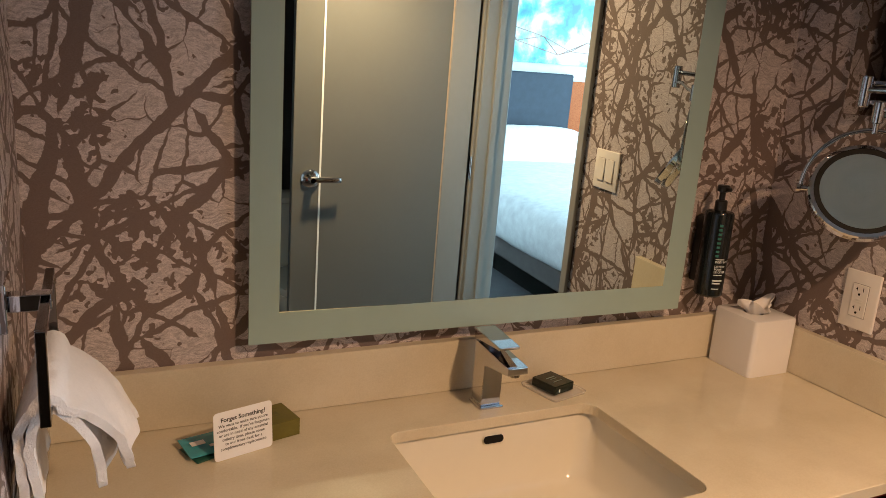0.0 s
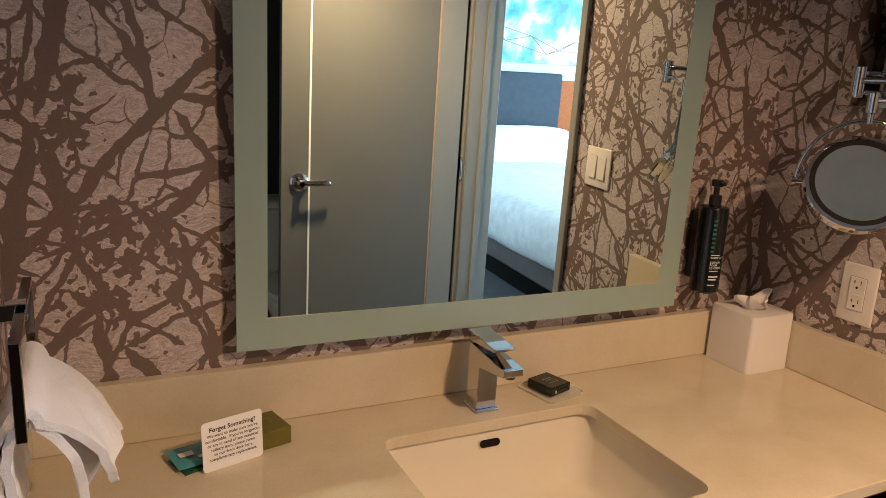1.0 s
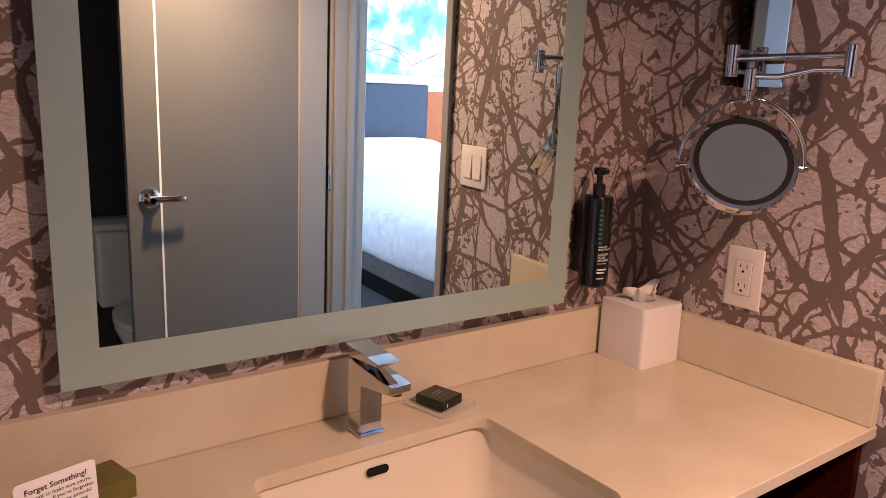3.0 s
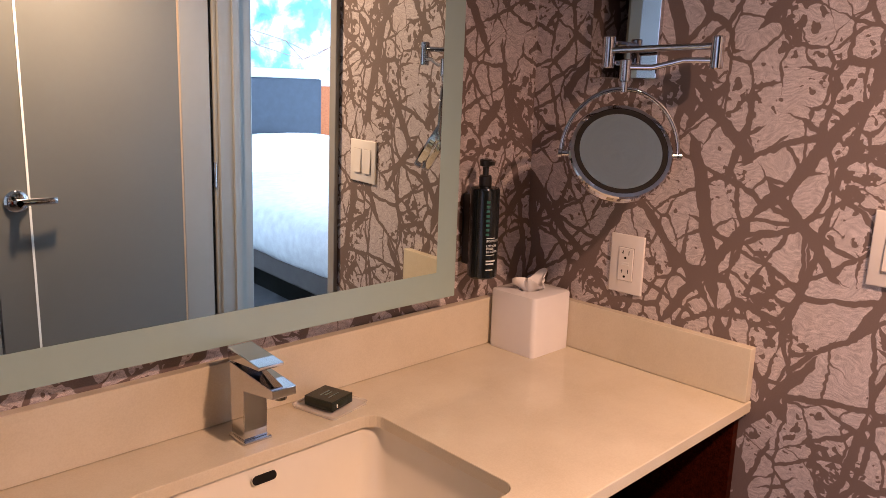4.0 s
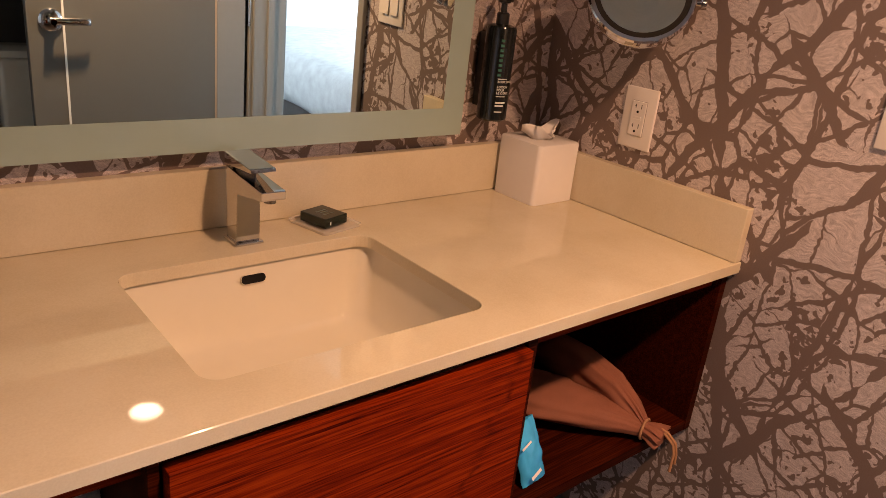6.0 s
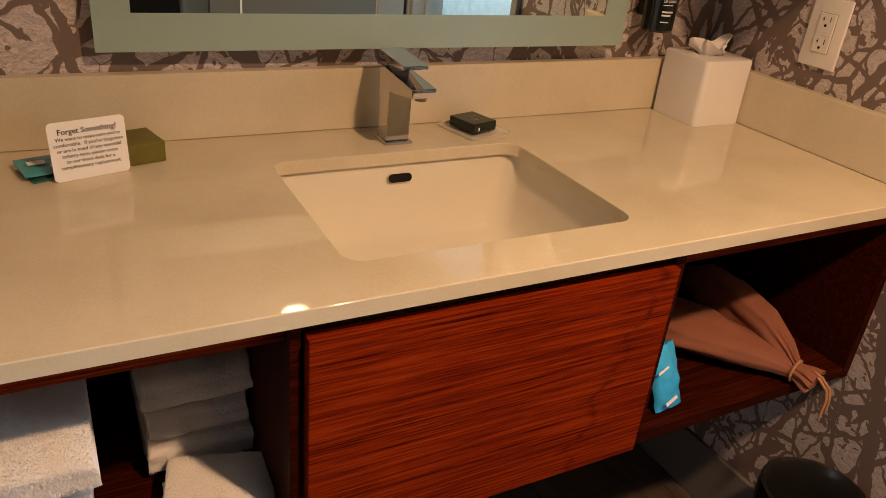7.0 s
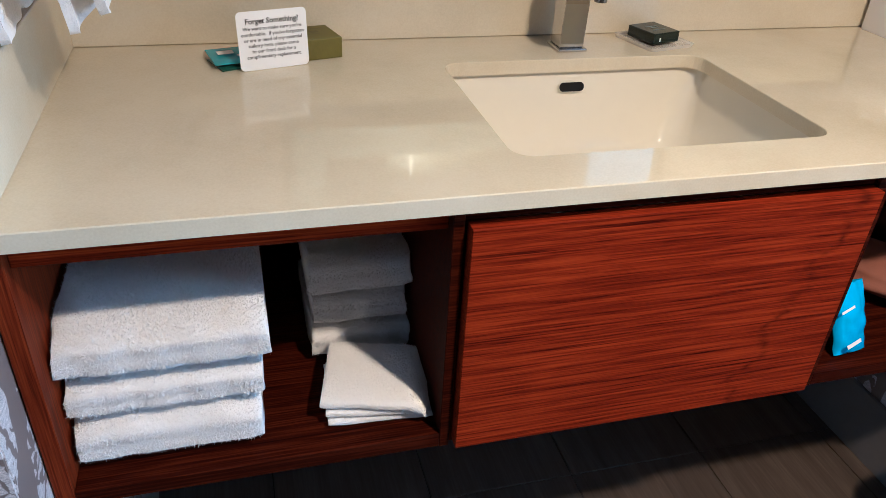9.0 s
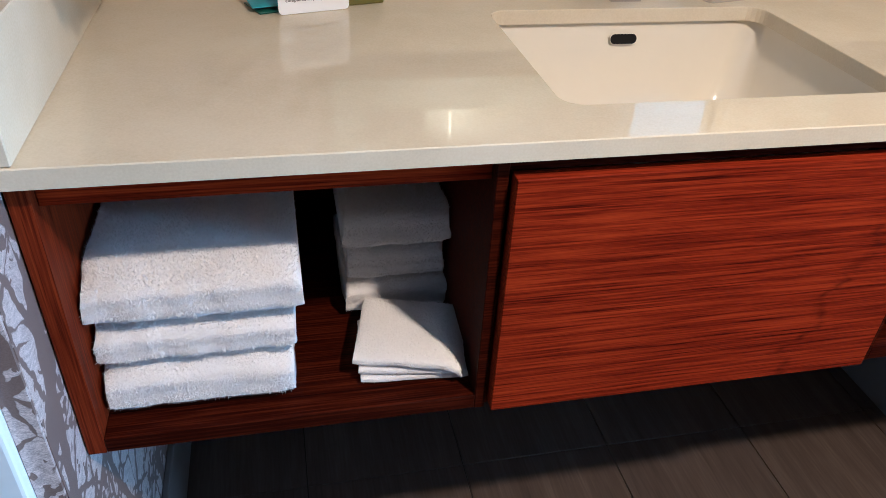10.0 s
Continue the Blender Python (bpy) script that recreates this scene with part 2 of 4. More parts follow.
M_PAPER_X = wallpaper("branch_wallpaper_back", "x")
M_PAPER_Y = wallpaper("branch_wallpaper_side", "y")
M_STONE = quartz()
M_PORCELAIN = plain("white_porcelain", (0.74, 0.685, 0.57), 0.08, vary=0.02, relief=0.0)
M_CHROME = plain("chrome", (0.57, 0.57, 0.60), 0.02, 1.0, vary=0.02, relief=0.0)
M_DARKCHROME = plain("dark_chrome", (0.22, 0.21, 0.21), 0.12, 1.0, vary=0.05, relief=0.0)
M_MIRROR = plain("mirror_silver", (0.81, 0.92, 0.85), 0.0, 1.0, vary=0.0, relief=0.0)
M_FROST = plain("frosted_mirror_border", (0.36, 0.49, 0.455), 0.30, 0.2, vary=0.03, relief=0.05)
M_EDGE = plain("polished_glass_edge", (0.42, 0.52, 0.44), 0.15, vary=0.03, relief=0.0)
M_WOOD = wood("red_brown_veneer", "x", (0.026, 0.0022, 0.0009), (0.160, 0.0140, 0.0024), (0.29, 0.034, 0.0048), 0.5, figure=-0.815)
M_WOOD_Z = wood("red_brown_edge", "z", (0.022, 0.003, 0.001), (0.10, 0.0135, 0.0035), (0.17, 0.030, 0.007), 0.45)
M_WOOD_Y = wood("red_brown_side", "y", (0.018, 0.003, 0.002), (0.06, 0.010, 0.005), (0.11, 0.02, 0.009))
# the same veneer with the shade inside the cubbies put into its colour
M_WOOD_SHADED = wood("shaded_veneer", "x", (0.006, 0.001, 0.0006), (0.026, 0.0035, 0.0012), (0.06, 0.010, 0.003), 0.4)
M_TERRY = terry("white_terry", (0.92, 0.895, 0.885))
M_PLATE = plain("ivory_plastic", (0.78, 0.73, 0.68), 0.3, vary=0.02, relief=0.02)
M_SLOT = plain("dark_slot", (0.008, 0.007, 0.006), 0.6)
M_SLOT.node_tree.nodes["Principled BSDF"].inputs["Specular IOR Level"].default_value = 0.15
# colour of the shade in the gaps of the outlet and switch plates
M_GAP_SHADE = plain("plate_gap_shade", (0.30, 0.26, 0.235), 0.5)
M_BOX = plain("glossy_white_resin", (0.80, 0.77, 0.75), 0.16, vary=0.02, relief=0.02)
M_TISSUE = plain("tissue_paper", (0.84, 0.80, 0.77), 0.95, vary=0.05, relief=0.3)
M_CARD = plain("white_card", (0.90, 0.90, 0.90), 0.6, vary=0.015, relief=0.05)
M_INK = plain("black_ink", (0.03, 0.03, 0.03), 0.7)
M_TEAL = plain("teal_wrapper", (0.05, 0.33, 0.40), 0.25, vary=0.25, scale=90, relief=0.3)
M_TEALDARK = plain("dark_green_wrapper", (0.02, 0.10, 0.075), 0.3, vary=0.2, scale=60, relief=0.2)
M_PALE = plain("pale_print", (0.75, 0.76, 0.72), 0.5)
M_OLIVE = plain("olive_carton", (0.135, 0.115, 0.014), 0.45, vary=0.18, scale=120)
M_OLIVEDARK = plain("olive_print", (0.10, 0.085, 0.015), 0.45)
M_GREENBOX = plain("bottle_green_carton", (0.004, 0.013, 0.010), 0.22, vary=0.2, scale=60)
M_GREYPRINT = plain("grey_print", (0.16, 0.22, 0.20), 0.4)
M_BOTTLE = plain("black_gloss_plastic", (0.010, 0.013, 0.014), 0.10, vary=0.1, relief=0.0)
M_BRACKET = plain("black_bracket", (0.014, 0.014, 0.014), 0.35)
M_GREEN = plain("green_print", (0.03, 0.15, 0.125), 0.4)
M_LIT_GROOVE = plain("warm_lit_groove", (0.46, 0.34, 0.24), 0.4)
M_WHITEPRINT = plain("white_print", (0.75, 0.77, 0.75), 0.5)
M_DISH = plain("clear_acrylic", (0.85, 0.80, 0.74), 0.08, vary=0.02, relief=0.0)
M_DISH.node_tree.nodes["Principled BSDF"].inputs["Alpha"].default_value = 0.38
M_BAG = cloth("brown_bag_cloth", (0.235, 0.082, 0.050))
M_CORD = cloth("tan_cord", (0.38, 0.19, 0.10))
M_POUCH = plain("sky_blue_film", (0.02, 0.43, 0.95), 0.25, vary=0.2, scale=50, relief=0.5)
M_BIN = plain("black_bin_plastic", (0.012, 0.012, 0.012), 0.22)
M_LINER = plain("black_liner_film", (0.016, 0.016, 0.017), 0.25, relief=0.6, scale=80)
M_DOOR = plain("grey_door_paint", (0.138, 0.143, 0.137), 0.42, vary=0.03, relief=0.05)
M_CASING = plain("grey_casing_paint", (0.27, 0.27, 0.26), 0.35, vary=0.03, relief=0.04)
M_ALU = plain("white_inlay", (0.90, 0.90, 0.88), 0.2, 0.0)
M_CEIL = plain("ceiling_white", (0.50, 0.49, 0.475), 0.9, scale=300, relief=0.2)
M_BASE = plain("grey_base_tile", (0.16, 0.145, 0.135), 0.35, vary=0.1)
M_FLOOR = floor_tile()
M_GROUT = plain("dark_grout", (0.035, 0.03, 0.027), 0.9, scale=300)
M_BOUNCE_TILE = plain("bounce_wall_tile", (0.80, 0.81, 0.82), 0.2)
# tile coloured near black in place of the toilet corner's lack of light
M_TILE_UNLIT = plain("unlit_wall_tile", (0.05, 0.046, 0.042), 0.3)
M_WHITEWALL = plain("bedroom_wall_paint", (0.74, 0.76, 0.77), 0.8, scale=120)
M_LINEN = cloth("white_linen", (0.82, 0.83, 0.85), 0.85, 500)
M_HEAD = cloth("slate_blue_upholstery", (0.045, 0.060, 0.085), 0.8, 1400)
M_ORANGEWOOD = wood("orange_headboard_wood", "y", (0.30, 0.07, 0.03), (0.48, 0.13, 0.05), (0.58, 0.18, 0.07))
M_SKIRT = cloth("taupe_bed_base", (0.13, 0.11, 0.105))
M_CARPET = cloth("grey_carpet", (0.10, 0.10, 0.11), 0.95, 120)
M_ART = painting()
M_ARTLINE = plain("copper_line", (0.35, 0.20, 0.16), 0.5)
M_LED = glow("lamp_lens", (1.0, 0.80, 0.58), 40.0)
M_PALETRIM = plain("pale_trim", (0.70, 0.75, 0.77), 0.3)

# ---- mesh helpers ----


def part(name, bm, mat, parent=None, label="", smooth=False):
    me = bpy.data.meshes.new(name)
    bmesh.ops.recalc_face_normals(bm, faces=bm.faces[:])
    bm.to_mesh(me)
    bm.free()
    for m in (mat if isinstance(mat, (list, tuple)) else [mat]):
        me.materials.append(m)
    if smooth:
        for p in me.polygons:
            p.use_smooth = True
        me.set_sharp_from_angle(angle=radians(smooth if smooth > 1 else 40))
    ob = new(name, me)
    if parent:
        ob.parent = parent
    if label:
        ob["label"] = label
    return ob


def thing(name, label, category, loc=(0, 0, 0), rz=0.0, group="", kind=""):
    ob = new(name)
    ob.empty_display_size = 0.05
    ob.matrix_world = pose(*loc, 0, 0, rz)
    return tagged(ob, label, category, group, kind)


def box(x0, x1, y0, y1, z0, z1, bev=0.0, seg=2, bm=None):
    b = bmesh.new()
    vs = [b.verts.new((x, y, z)) for z in (z0, z1) for y in (y0, y1) for x in (x0, x1)]
    for f in ((0, 1, 3, 2), (4, 6, 7, 5), (0, 4, 5, 1), (2, 3, 7, 6), (0, 2, 6, 4), (1, 5, 7, 3)):
        b.faces.new([vs[i] for i in f])
    if bev:
        bmesh.ops.bevel(b, geom=b.edges[:], offset=bev, segments=seg, profile=0.5, affect="EDGES")
    return join(bm, b)


def join(bm, b):
    if bm is None:
        return b
    me = bpy.data.meshes.new("tmp")
    b.to_mesh(me)
    b.free()
    bm.from_mesh(me)
    bpy.data.meshes.remove(me)
    return bm


def turned(bm, m):
    bmesh.ops.transform(bm, matrix=m, verts=bm.verts[:])
    return bm


def loft(loops, close=True, cap=(True, True), bm=None):
    """Quads between loops with equal numbers of points."""
    bm = bm or bmesh.new()
    rings = [[bm.verts.new(p) for p in lp] for lp in loops]
    n = len(rings[0])
    for a, b in zip(rings, rings[1:]):
        for i in range(n if close else n - 1):
            j = (i + 1) % n
            bm.faces.new((a[i], a[j], b[j], b[i]))
    if cap[0]:
        bm.faces.new(rings[0][::-1])
    if cap[1]:
        bm.faces.new(rings[-1])
    return bm


def lathe(profile, seg=32, m=None, cap=(True, True), bm=None):
    """Profile of (radius, height) about z, put at the pose m."""
    m = m or Matrix()
    loops = [[m @ Vector((r * math.cos(2 * math.pi * i / seg), r * math.sin(2 * math.pi * i / seg), h)) for i in range(seg)] for r, h in profile]
    return loft(loops, True, cap, bm)


def axis_pose(a, b):
    """Pose at a with z towards b."""
    a, b = Vector(a), Vector(b)
    return Matrix.Translation(a) @ (b - a).to_track_quat("Z", "Y").to_matrix().to_4x4()


def rod(a, b, r, seg=16, bev=0.0, bm=None):
    ln = (Vector(b) - Vector(a)).length
    prof = [(r, 0), (r, ln)] if not bev else [(r - bev, 0), (r, bev), (r, ln - bev), (r - bev, ln)]
    return lathe(prof, seg, axis_pose(a, b), bm=bm)


def tube(points, r, seg=10, bm=None):
    """A round bar along a line of points."""
    pts = [Vector(p) for p in points]
    loops = []
    up = None
    for i, p in enumerate(pts):
        d = (pts[min(i + 1, len(pts) - 1)] - pts[max(i - 1, 0)]).normalized()
        if up is None:
            up = d.orthogonal().normalized()
        up = (up - d * up.dot(d)).normalized()
        side = d.cross(up)
        loops.append([p + (up * math.cos(2 * math.pi * k / seg) + side * math.sin(2 * math.pi * k / seg)) * r for k in range(seg)])
    return loft(loops, bm=bm)


def rrect(x0, x1, y0, y1, z, r, k=6):
    """A rounded rectangle as a list of points."""
    pts = []
    for cx, cy, a in ((x1 - r, y1 - r, 0), (x0 + r, y1 - r, 90), (x0 + r, y0 + r, 180), (x1 - r, y0 + r, 270)):
        for i in range(k + 1):
            t = radians(a + 90 * i / k)
            pts.append((cx + r * math.cos(t), cy + r * math.sin(t), z))
    return pts


def writing(name, text, size, m, mat, parent, align="CENTER", bold=0.0, line=1.0):
    """Flat lettering in the built-in font, as a mesh, at the pose m."""
    c = bpy.data.curves.new(name, "FONT")
    c.body, c.size, c.align_x, c.offset, c.space_line, c.resolution_u = text, size, align, bold, line, 2
    tmp = new("tmp_text", c)
    me = bpy.data.meshes.new_from_object(tmp.evaluated_get(bpy.context.evaluated_depsgraph_get()))
    bpy.data.objects.remove(tmp)
    bpy.data.curves.remove(c)
    me.name = name
    me.materials.clear()
    me.materials.append(mat)
    me.transform(m)
    ob = new(name, me)
    ob.parent = parent
    return ob


def bars(name, items, m, mat, parent):
    """Print that cannot be read: flat bars (x, y, width, height) at the pose m."""
    made = []
    for x, y, w, h in items:
        bm = bmesh.new()
        k = max(1, int(w / 0.003))
        lo = [bm.verts.new(m @ Vector((x + w * i / k, y, 0))) for i in range(k + 1)]
        hi = [bm.verts.new(m @ Vector((x + w * i / k, y + h, 0))) for i in range(k + 1)]
        for i in range(k):
            bm.faces.new((lo[i], lo[i + 1], hi[i + 1], hi[i]))
        made.append(part(name, bm, mat, parent))
    return made

# ---- structure ----
LW, BACK = -1.485, -2.5          # left wall's face, far wall's face
DOOR0, DOOR1, DOORH = -0.912, -1.70, 1.985


def structure(name, bm, mat, label, category="wall", smooth=False):
    return tagged(part(name, bm, mat, smooth=smooth), label, category, kind="structure")


structure("wall_north", box(-2.6, 0.12, 0, 0.12, 0, CEIL), M_PAPER_X, "back wall in brown branch-print wallpaper behind the vanity")
bm = box(0, 0.12, DOOR0, 0, 0, CEIL)
box(0, 0.12, DOOR1, DOOR0, DOORH, CEIL, bm=bm)
box(0, 0.12, BACK, DOOR1, 0, CEIL, bm=bm)
structure("wall_east", bm, M_PAPER_Y, "side wall in brown branch-print wallpaper with a doorway")
bm = box(LW - 0.115, LW, -0.593, 0, 0, CEIL)
structure("wall_west", bm, M_PAPER_Y, "short side wall in branch-print wallpaper beside the vanity")
structure("wall_end", box(LW - 0.026, LW - 0.001, -0.597, -0.5932, 0, CEIL), M_PAPER_X, "wallpapered end of the short wall")
structure("trim", box(LW - 0.118, LW - 0.0265, -0.612, -0.5935, 0, 2.1, 0.004), M_PALETRIM, "pale painted trim at the end of the short wall", "trim")
# unseen wall, made pale so that it throws daylight back on the side wall
structure("wall_far_west", box(-2.72, -2.6, BACK - 0.12, 0.12, 0, CEIL), M_BOUNCE_TILE, "unseen closing wall, made pale to bounce daylight")
structure("wall_south", box(-2.6, 0.12, BACK - 0.12, BACK, 0, CEIL), M_TILE_UNLIT, "tiled wall behind the toilet, its unlit darkness put into the colour")
structure("ceiling", box(-2.72, 0.12, BACK - 0.12, 0.12, CEIL, CEIL + 0.1), M_CEIL, "plain white bathroom ceiling", "ceiling")
floor = structure("floor", box(-2.6, 0.12, BACK, 0, -0.08, -0.004), M_GROUT, "streaky brown porcelain tile floor with dark joints", "floor")

base = structure("baseboard", box(LW + 0.012, -0.012, -0.0115, -0.0005, 0, 0.15, 0.002), M_BASE, "grey tile baseboard along the walls", "baseboard")
structure("baseboard", box(-0.0115, -0.0005, DOOR0 + 0.034, -0.012, 0, 0.15, 0.002), M_BASE, "grey tile baseboard along the walls", "baseboard")
structure("baseboard", box(LW + 0.0005, LW + 0.0115, -0.593, -0.012, 0, 0.15, 0.002), M_BASE, "grey tile baseboard along the walls", "baseboard")

# door frame in the side wall
bm = box(-0.002, 0.122, DOOR0 - 0.018, DOOR0 + 0.0005, 0, DOORH)
box(-0.002, 0.122, DOOR1 - 0.0005, DOOR1 + 0.018, 0, DOORH, bm=bm)
box(-0.002, 0.122, DOOR1 + 0.018, DOOR0 - 0.018, DOORH - 0.018, DOORH + 0.0005, bm=bm)
box(0.05, 0.075, DOOR1 + 0.018, DOOR1 + 0.03, 0, DOORH - 0.018, bm=bm)
box(0.05, 0.075, DOOR0 - 0.03, DOOR0 - 0.018, 0, DOORH - 0.018, bm=bm)
frame_ob = structure("door_frame", bm, M_CASING, "grey painted door frame of the bathroom doorway", "door frame")
for x0, x1 in ((-0.016, -0.0022), (0.1222, 0.136)):
    part("casing", box(x0, x1, DOOR0 - 0.004, DOOR0 + 0.030, 0, DOORH + 0.058, 0.003), M_CASING, frame_ob)
    part("casing", box(x0, x1, DOOR1 - 0.058, DOOR1 + 0.004, 0, DOORH + 0.058, 0.003), M_CASING, frame_ob)
    part("casing", box(x0, x1, DOOR1 + 0.0045, DOOR0 - 0.0045, DOORH - 0.004, DOORH + 0.058, 0.003), M_CASING, frame_ob)
part("strike_plate", box(0.018, 0.046, DOOR0 - 0.0205, DOOR0 - 0.0182, 0.95, 1.01, 0.0005, 1), M_DARKCHROME, frame_ob, "dark metal strike plate")

# ---- bathroom door, open at right angles ----
LEAFY = DOOR1 - 0.004
door = thing("door", "grey painted door with vertical inlays, standing wide open", "door", (-0.02, LEAFY, 0))
leaf = part("leaf", box(-0.742, -0.010, -0.042, 0, 0.012, 1.962, 0.002), M_DOOR, door)
# the narrower strip paints warm light on a groove's edge as tan
for x, w in ((-0.634, 0.007), (-0.122, 0.006)):
    part("inlay", box(x - w / 2, x + w / 2, -0.0005, 0.0022, 0.02, 1.955), M_ALU if w > 0.0065 else M_LIT_GROOVE, leaf, "thin white inlay" if w > 0.0065 else "thin strip, a groove's warm-lit edge painted tan")
# paler paint here stands for light caught by the stile
part("stile", box(-0.1185, -0.0105, 0.0003, 0.005, 0.013, 1.961, 0.002), M_CASING, leaf, "hinge stile, the light it catches put into a paler grey")
for z in (0.25, 1.02, 1.78):
    hinge = box(0.002, 0.016, -0.012, 0.004, z - 0.045, z + 0.045, 0.001, 1)
    rod((0.004, 0.006, z - 0.047), (0.004, 0.006, z + 0.047), 0.006, 12, bm=hinge)
    part("hinge", hinge, M_CHROME, door, "chrome butt hinge", smooth=35)
handle = part("handle", lathe([(0.036, 0), (0.037, 0.005), (0.033, 0.010), (0.024, 0.014), (0.014, 0.016), (0.012, 0.045), (0.010, 0.054)], 28, axis_pose((-0.672, 0.0005, 0.968), (-0.672, 1, 0.968))), M_CHROME, door, "chrome lever handle", smooth=35)
lev = loft([[(-0.672 + dx, 0.045 + 0.007 * math.cos(a) + bend, 0.970 - 0.006 * dx + 0.0115 * math.sin(a)) for a in [2 * math.pi * i / 12 for i in range(12)]] for dx, bend in ((-0.008, 0), (0.02, 0.001), (0.06, 0.002), (0.10, 0.0), (0.112, -0.004))])
part("lever", lev, M_CHROME, handle, smooth=35)

# ---- ceiling lamp ----
dl = thing("ceiling_lamp", "round white surface-mounted ceiling lamp with a glowing lens", "ceiling light", LAMP)
part("body", lathe([(0.058, -0.006), (0.075, -0.006), (0.080, 0.0), (0.082, CEIL - LAMP[2] - 0.0005), (0.001, CEIL - LAMP[2] - 0.0005)], 40, cap=(False, True)), M_CEIL, dl, smooth=40)
part("lens", lathe([(0.055, -0.002), (0.055, -0.004)], 40), M_LED, dl, "glowing warm lens")

# ---- bedroom beyond the doorway ----
BX, BY0, BY1, BH = 4.4, -4.9, 0.6, 2.5
bm = box(0.12, BX, BY0 - 0.12, BY0, 0, BH)
structure("wall_bedroom_south", bm, M_WHITEWALL, "white painted bedroom wall behind the headboard")
structure("wall_bedroom_north", box(0.12, BX, BY1, BY1 + 0.12, 0, BH), M_WHITEWALL, "white painted bedroom wall")
structure("wall_bedroom_west", box(0.0, 0.12, BY0 - 0.12, BACK - 0.12, 0, BH), M_WHITEWALL, "white painted bedroom wall")
structure("wall_bedroom_upper", box(0.0, 0.12, BACK - 0.12, BY1, CEIL + 0.1, BH), M_WHITEWALL, "white painted wall over the bathroom")
structure("wall_bedroom_corner", box(0.0, 0.12, 0.12, BY1 + 0.12, 0, CEIL + 0.1), M_WHITEWALL, "white painted bedroom wall")
bm = box(BX, BX + 0.15, BY0 - 0.12, BY1 + 0.12, 0, 0.6)
box(BX, BX + 0.15, BY0 - 0.12, BY1 + 0.12, 2.3, BH, bm=bm)
box(BX, BX + 0.15, BY0 - 0.12, WINDOW_Y - 1.1, 0.6, 2.3, bm=bm)
box(BX, BX + 0.15, WINDOW_Y + 1.1, BY1 + 0.12, 0.6, 2.3, bm=bm)
structure("wall_bedroom_east", bm, M_WHITEWALL, "white painted bedroom wall with a window opening")
structure("ceiling_bedroom", box(0.0, BX + 0.15, BY0 - 0.12, BY1 + 0.12, BH, BH + 0.1), M_CEIL, "plain white bedroom ceiling", "ceiling")
structure("floor_bedroom", box(0.12, BX, BY0, BY1, -0.08, 0.0), M_CARPET, "grey patterned bedroom carpet", "floor")

art = thing("painting", "turquoise watercolour print with fine geometric lines", "painting", (1.9, BY0 + 0.02, 1.42))
part("canvas", box(-1.0, 0.8, -0.018, 0.012, 0.0, 0.85, 0.003), M_ART, art)
rng = random.Random(5)
net = [(-0.55 + 0.17 * i + rng.uniform(-0.05, 0.05), 0.05 + rng.uniform(0, 0.28)) for i in range(9)]
bm = bmesh.new()
for i in range(len(net)):
    for j in (i + 1, i + 2):
        if j < len(net):
            (x0, z0), (x1, z1) = net[i], net[j]
            tube([(x0, 0.014, z0), (x1, 0.014, z1)], 0.0035, 5, bm)
part("line_figure", bm, M_ARTLINE, art, "fine copper-coloured lines")

bed = thing("bed", "made bed with white linen, slate headboard and taupe base", "bed", (1.85, BY0, 0))
part("headboard", box(-1.0, 0.55, 0.01, 0.10, 0.25, 1.34, 0.02, 3), M_HEAD, bed, "slate-blue upholstered headboard", smooth=40)
part("headboard_panel", box(0.552, 1.1, 0.005, 0.045, 0.2, 1.28, 0.004), M_ORANGEWOOD, bed, "orange-brown wooden headboard panel")
part("bed_base", box(-0.91, 0.70, 0.12, 2.85, 0.17, 0.34, 0.015), M_SKIRT, bed)
# near-black block that stands for the shaded gap under the bed
part("plinth", box(-0.80, 0.6, 0.2, 2.7, 0, 0.17), M_SLOT, bed)
rng = random.Random(3)


def soft_block(x0, x1, y0, y1, z0, z1, puff, seed, n=18):
    """A padded block with rounded sides and uneven surface."""
    b = bmesh.new()
    bmesh.ops.create_cube(b, size=2.0)
    bmesh.ops.subdivide_edges(b, edges=b.edges[:], cuts=n, use_grid_fill=True)
    for v in b.verts:
        c = v.co.copy()
        k = 1 - 0.5 * puff * (abs(c.x) ** 4 * (c.z ** 2) + abs(c.y) ** 4 * (c.z ** 2))
        p = Vector((c.x * (1 - 0.12 * puff * c.z ** 2), c.y * (1 - 0.12 * puff * c.z ** 2), c.z * k))
        q = Vector(((x0 + x1) / 2 + p.x * (x1 - x0) / 2, (y0 + y1) / 2 + p.y * (y1 - y0) / 2, (z0 + z1) / 2 + p.z * (z1 - z0) / 2))
        d = noise.noise(q * 7 + Vector((seed, 0, 0))) * 0.012 * puff + noise.noise(q * 22 + Vector((0, seed, 0))) * 0.004 * puff
        v.co = q + p.normalized() * d
    return b


duvet = part("duvet", soft_block(-0.96, 0.72, 0.30, 2.9, 0.25, 0.64, 0.45, 2.0), M_LINEN, bed, "white duvet", smooth=60)
for i, (x, hw) in enumerate(((-0.77, 0.28), (0.08, 0.555))):
    pl = soft_block(x - hw, x + hw, -0.10, 0.10, -0.26, 0.26, 0.55, 4.0 + i)
    part("pillow", turned(pl, Matrix.Translation((0, 0.30, 0.635)) @ pose(0, 0, 0, 14, 0, 0)), M_LINEN, bed, smooth=60)

# ---- toilet in the dim corner ----
toi = thing("toilet", "white two-piece toilet in the dim corner", "toilet", (-0.58, BACK, 0))
part("tank", box(-0.20, 0.20, 0.02, 0.20, 0.40, 0.735, 0.02, 3), M_PORCELAIN, toi, smooth=40)
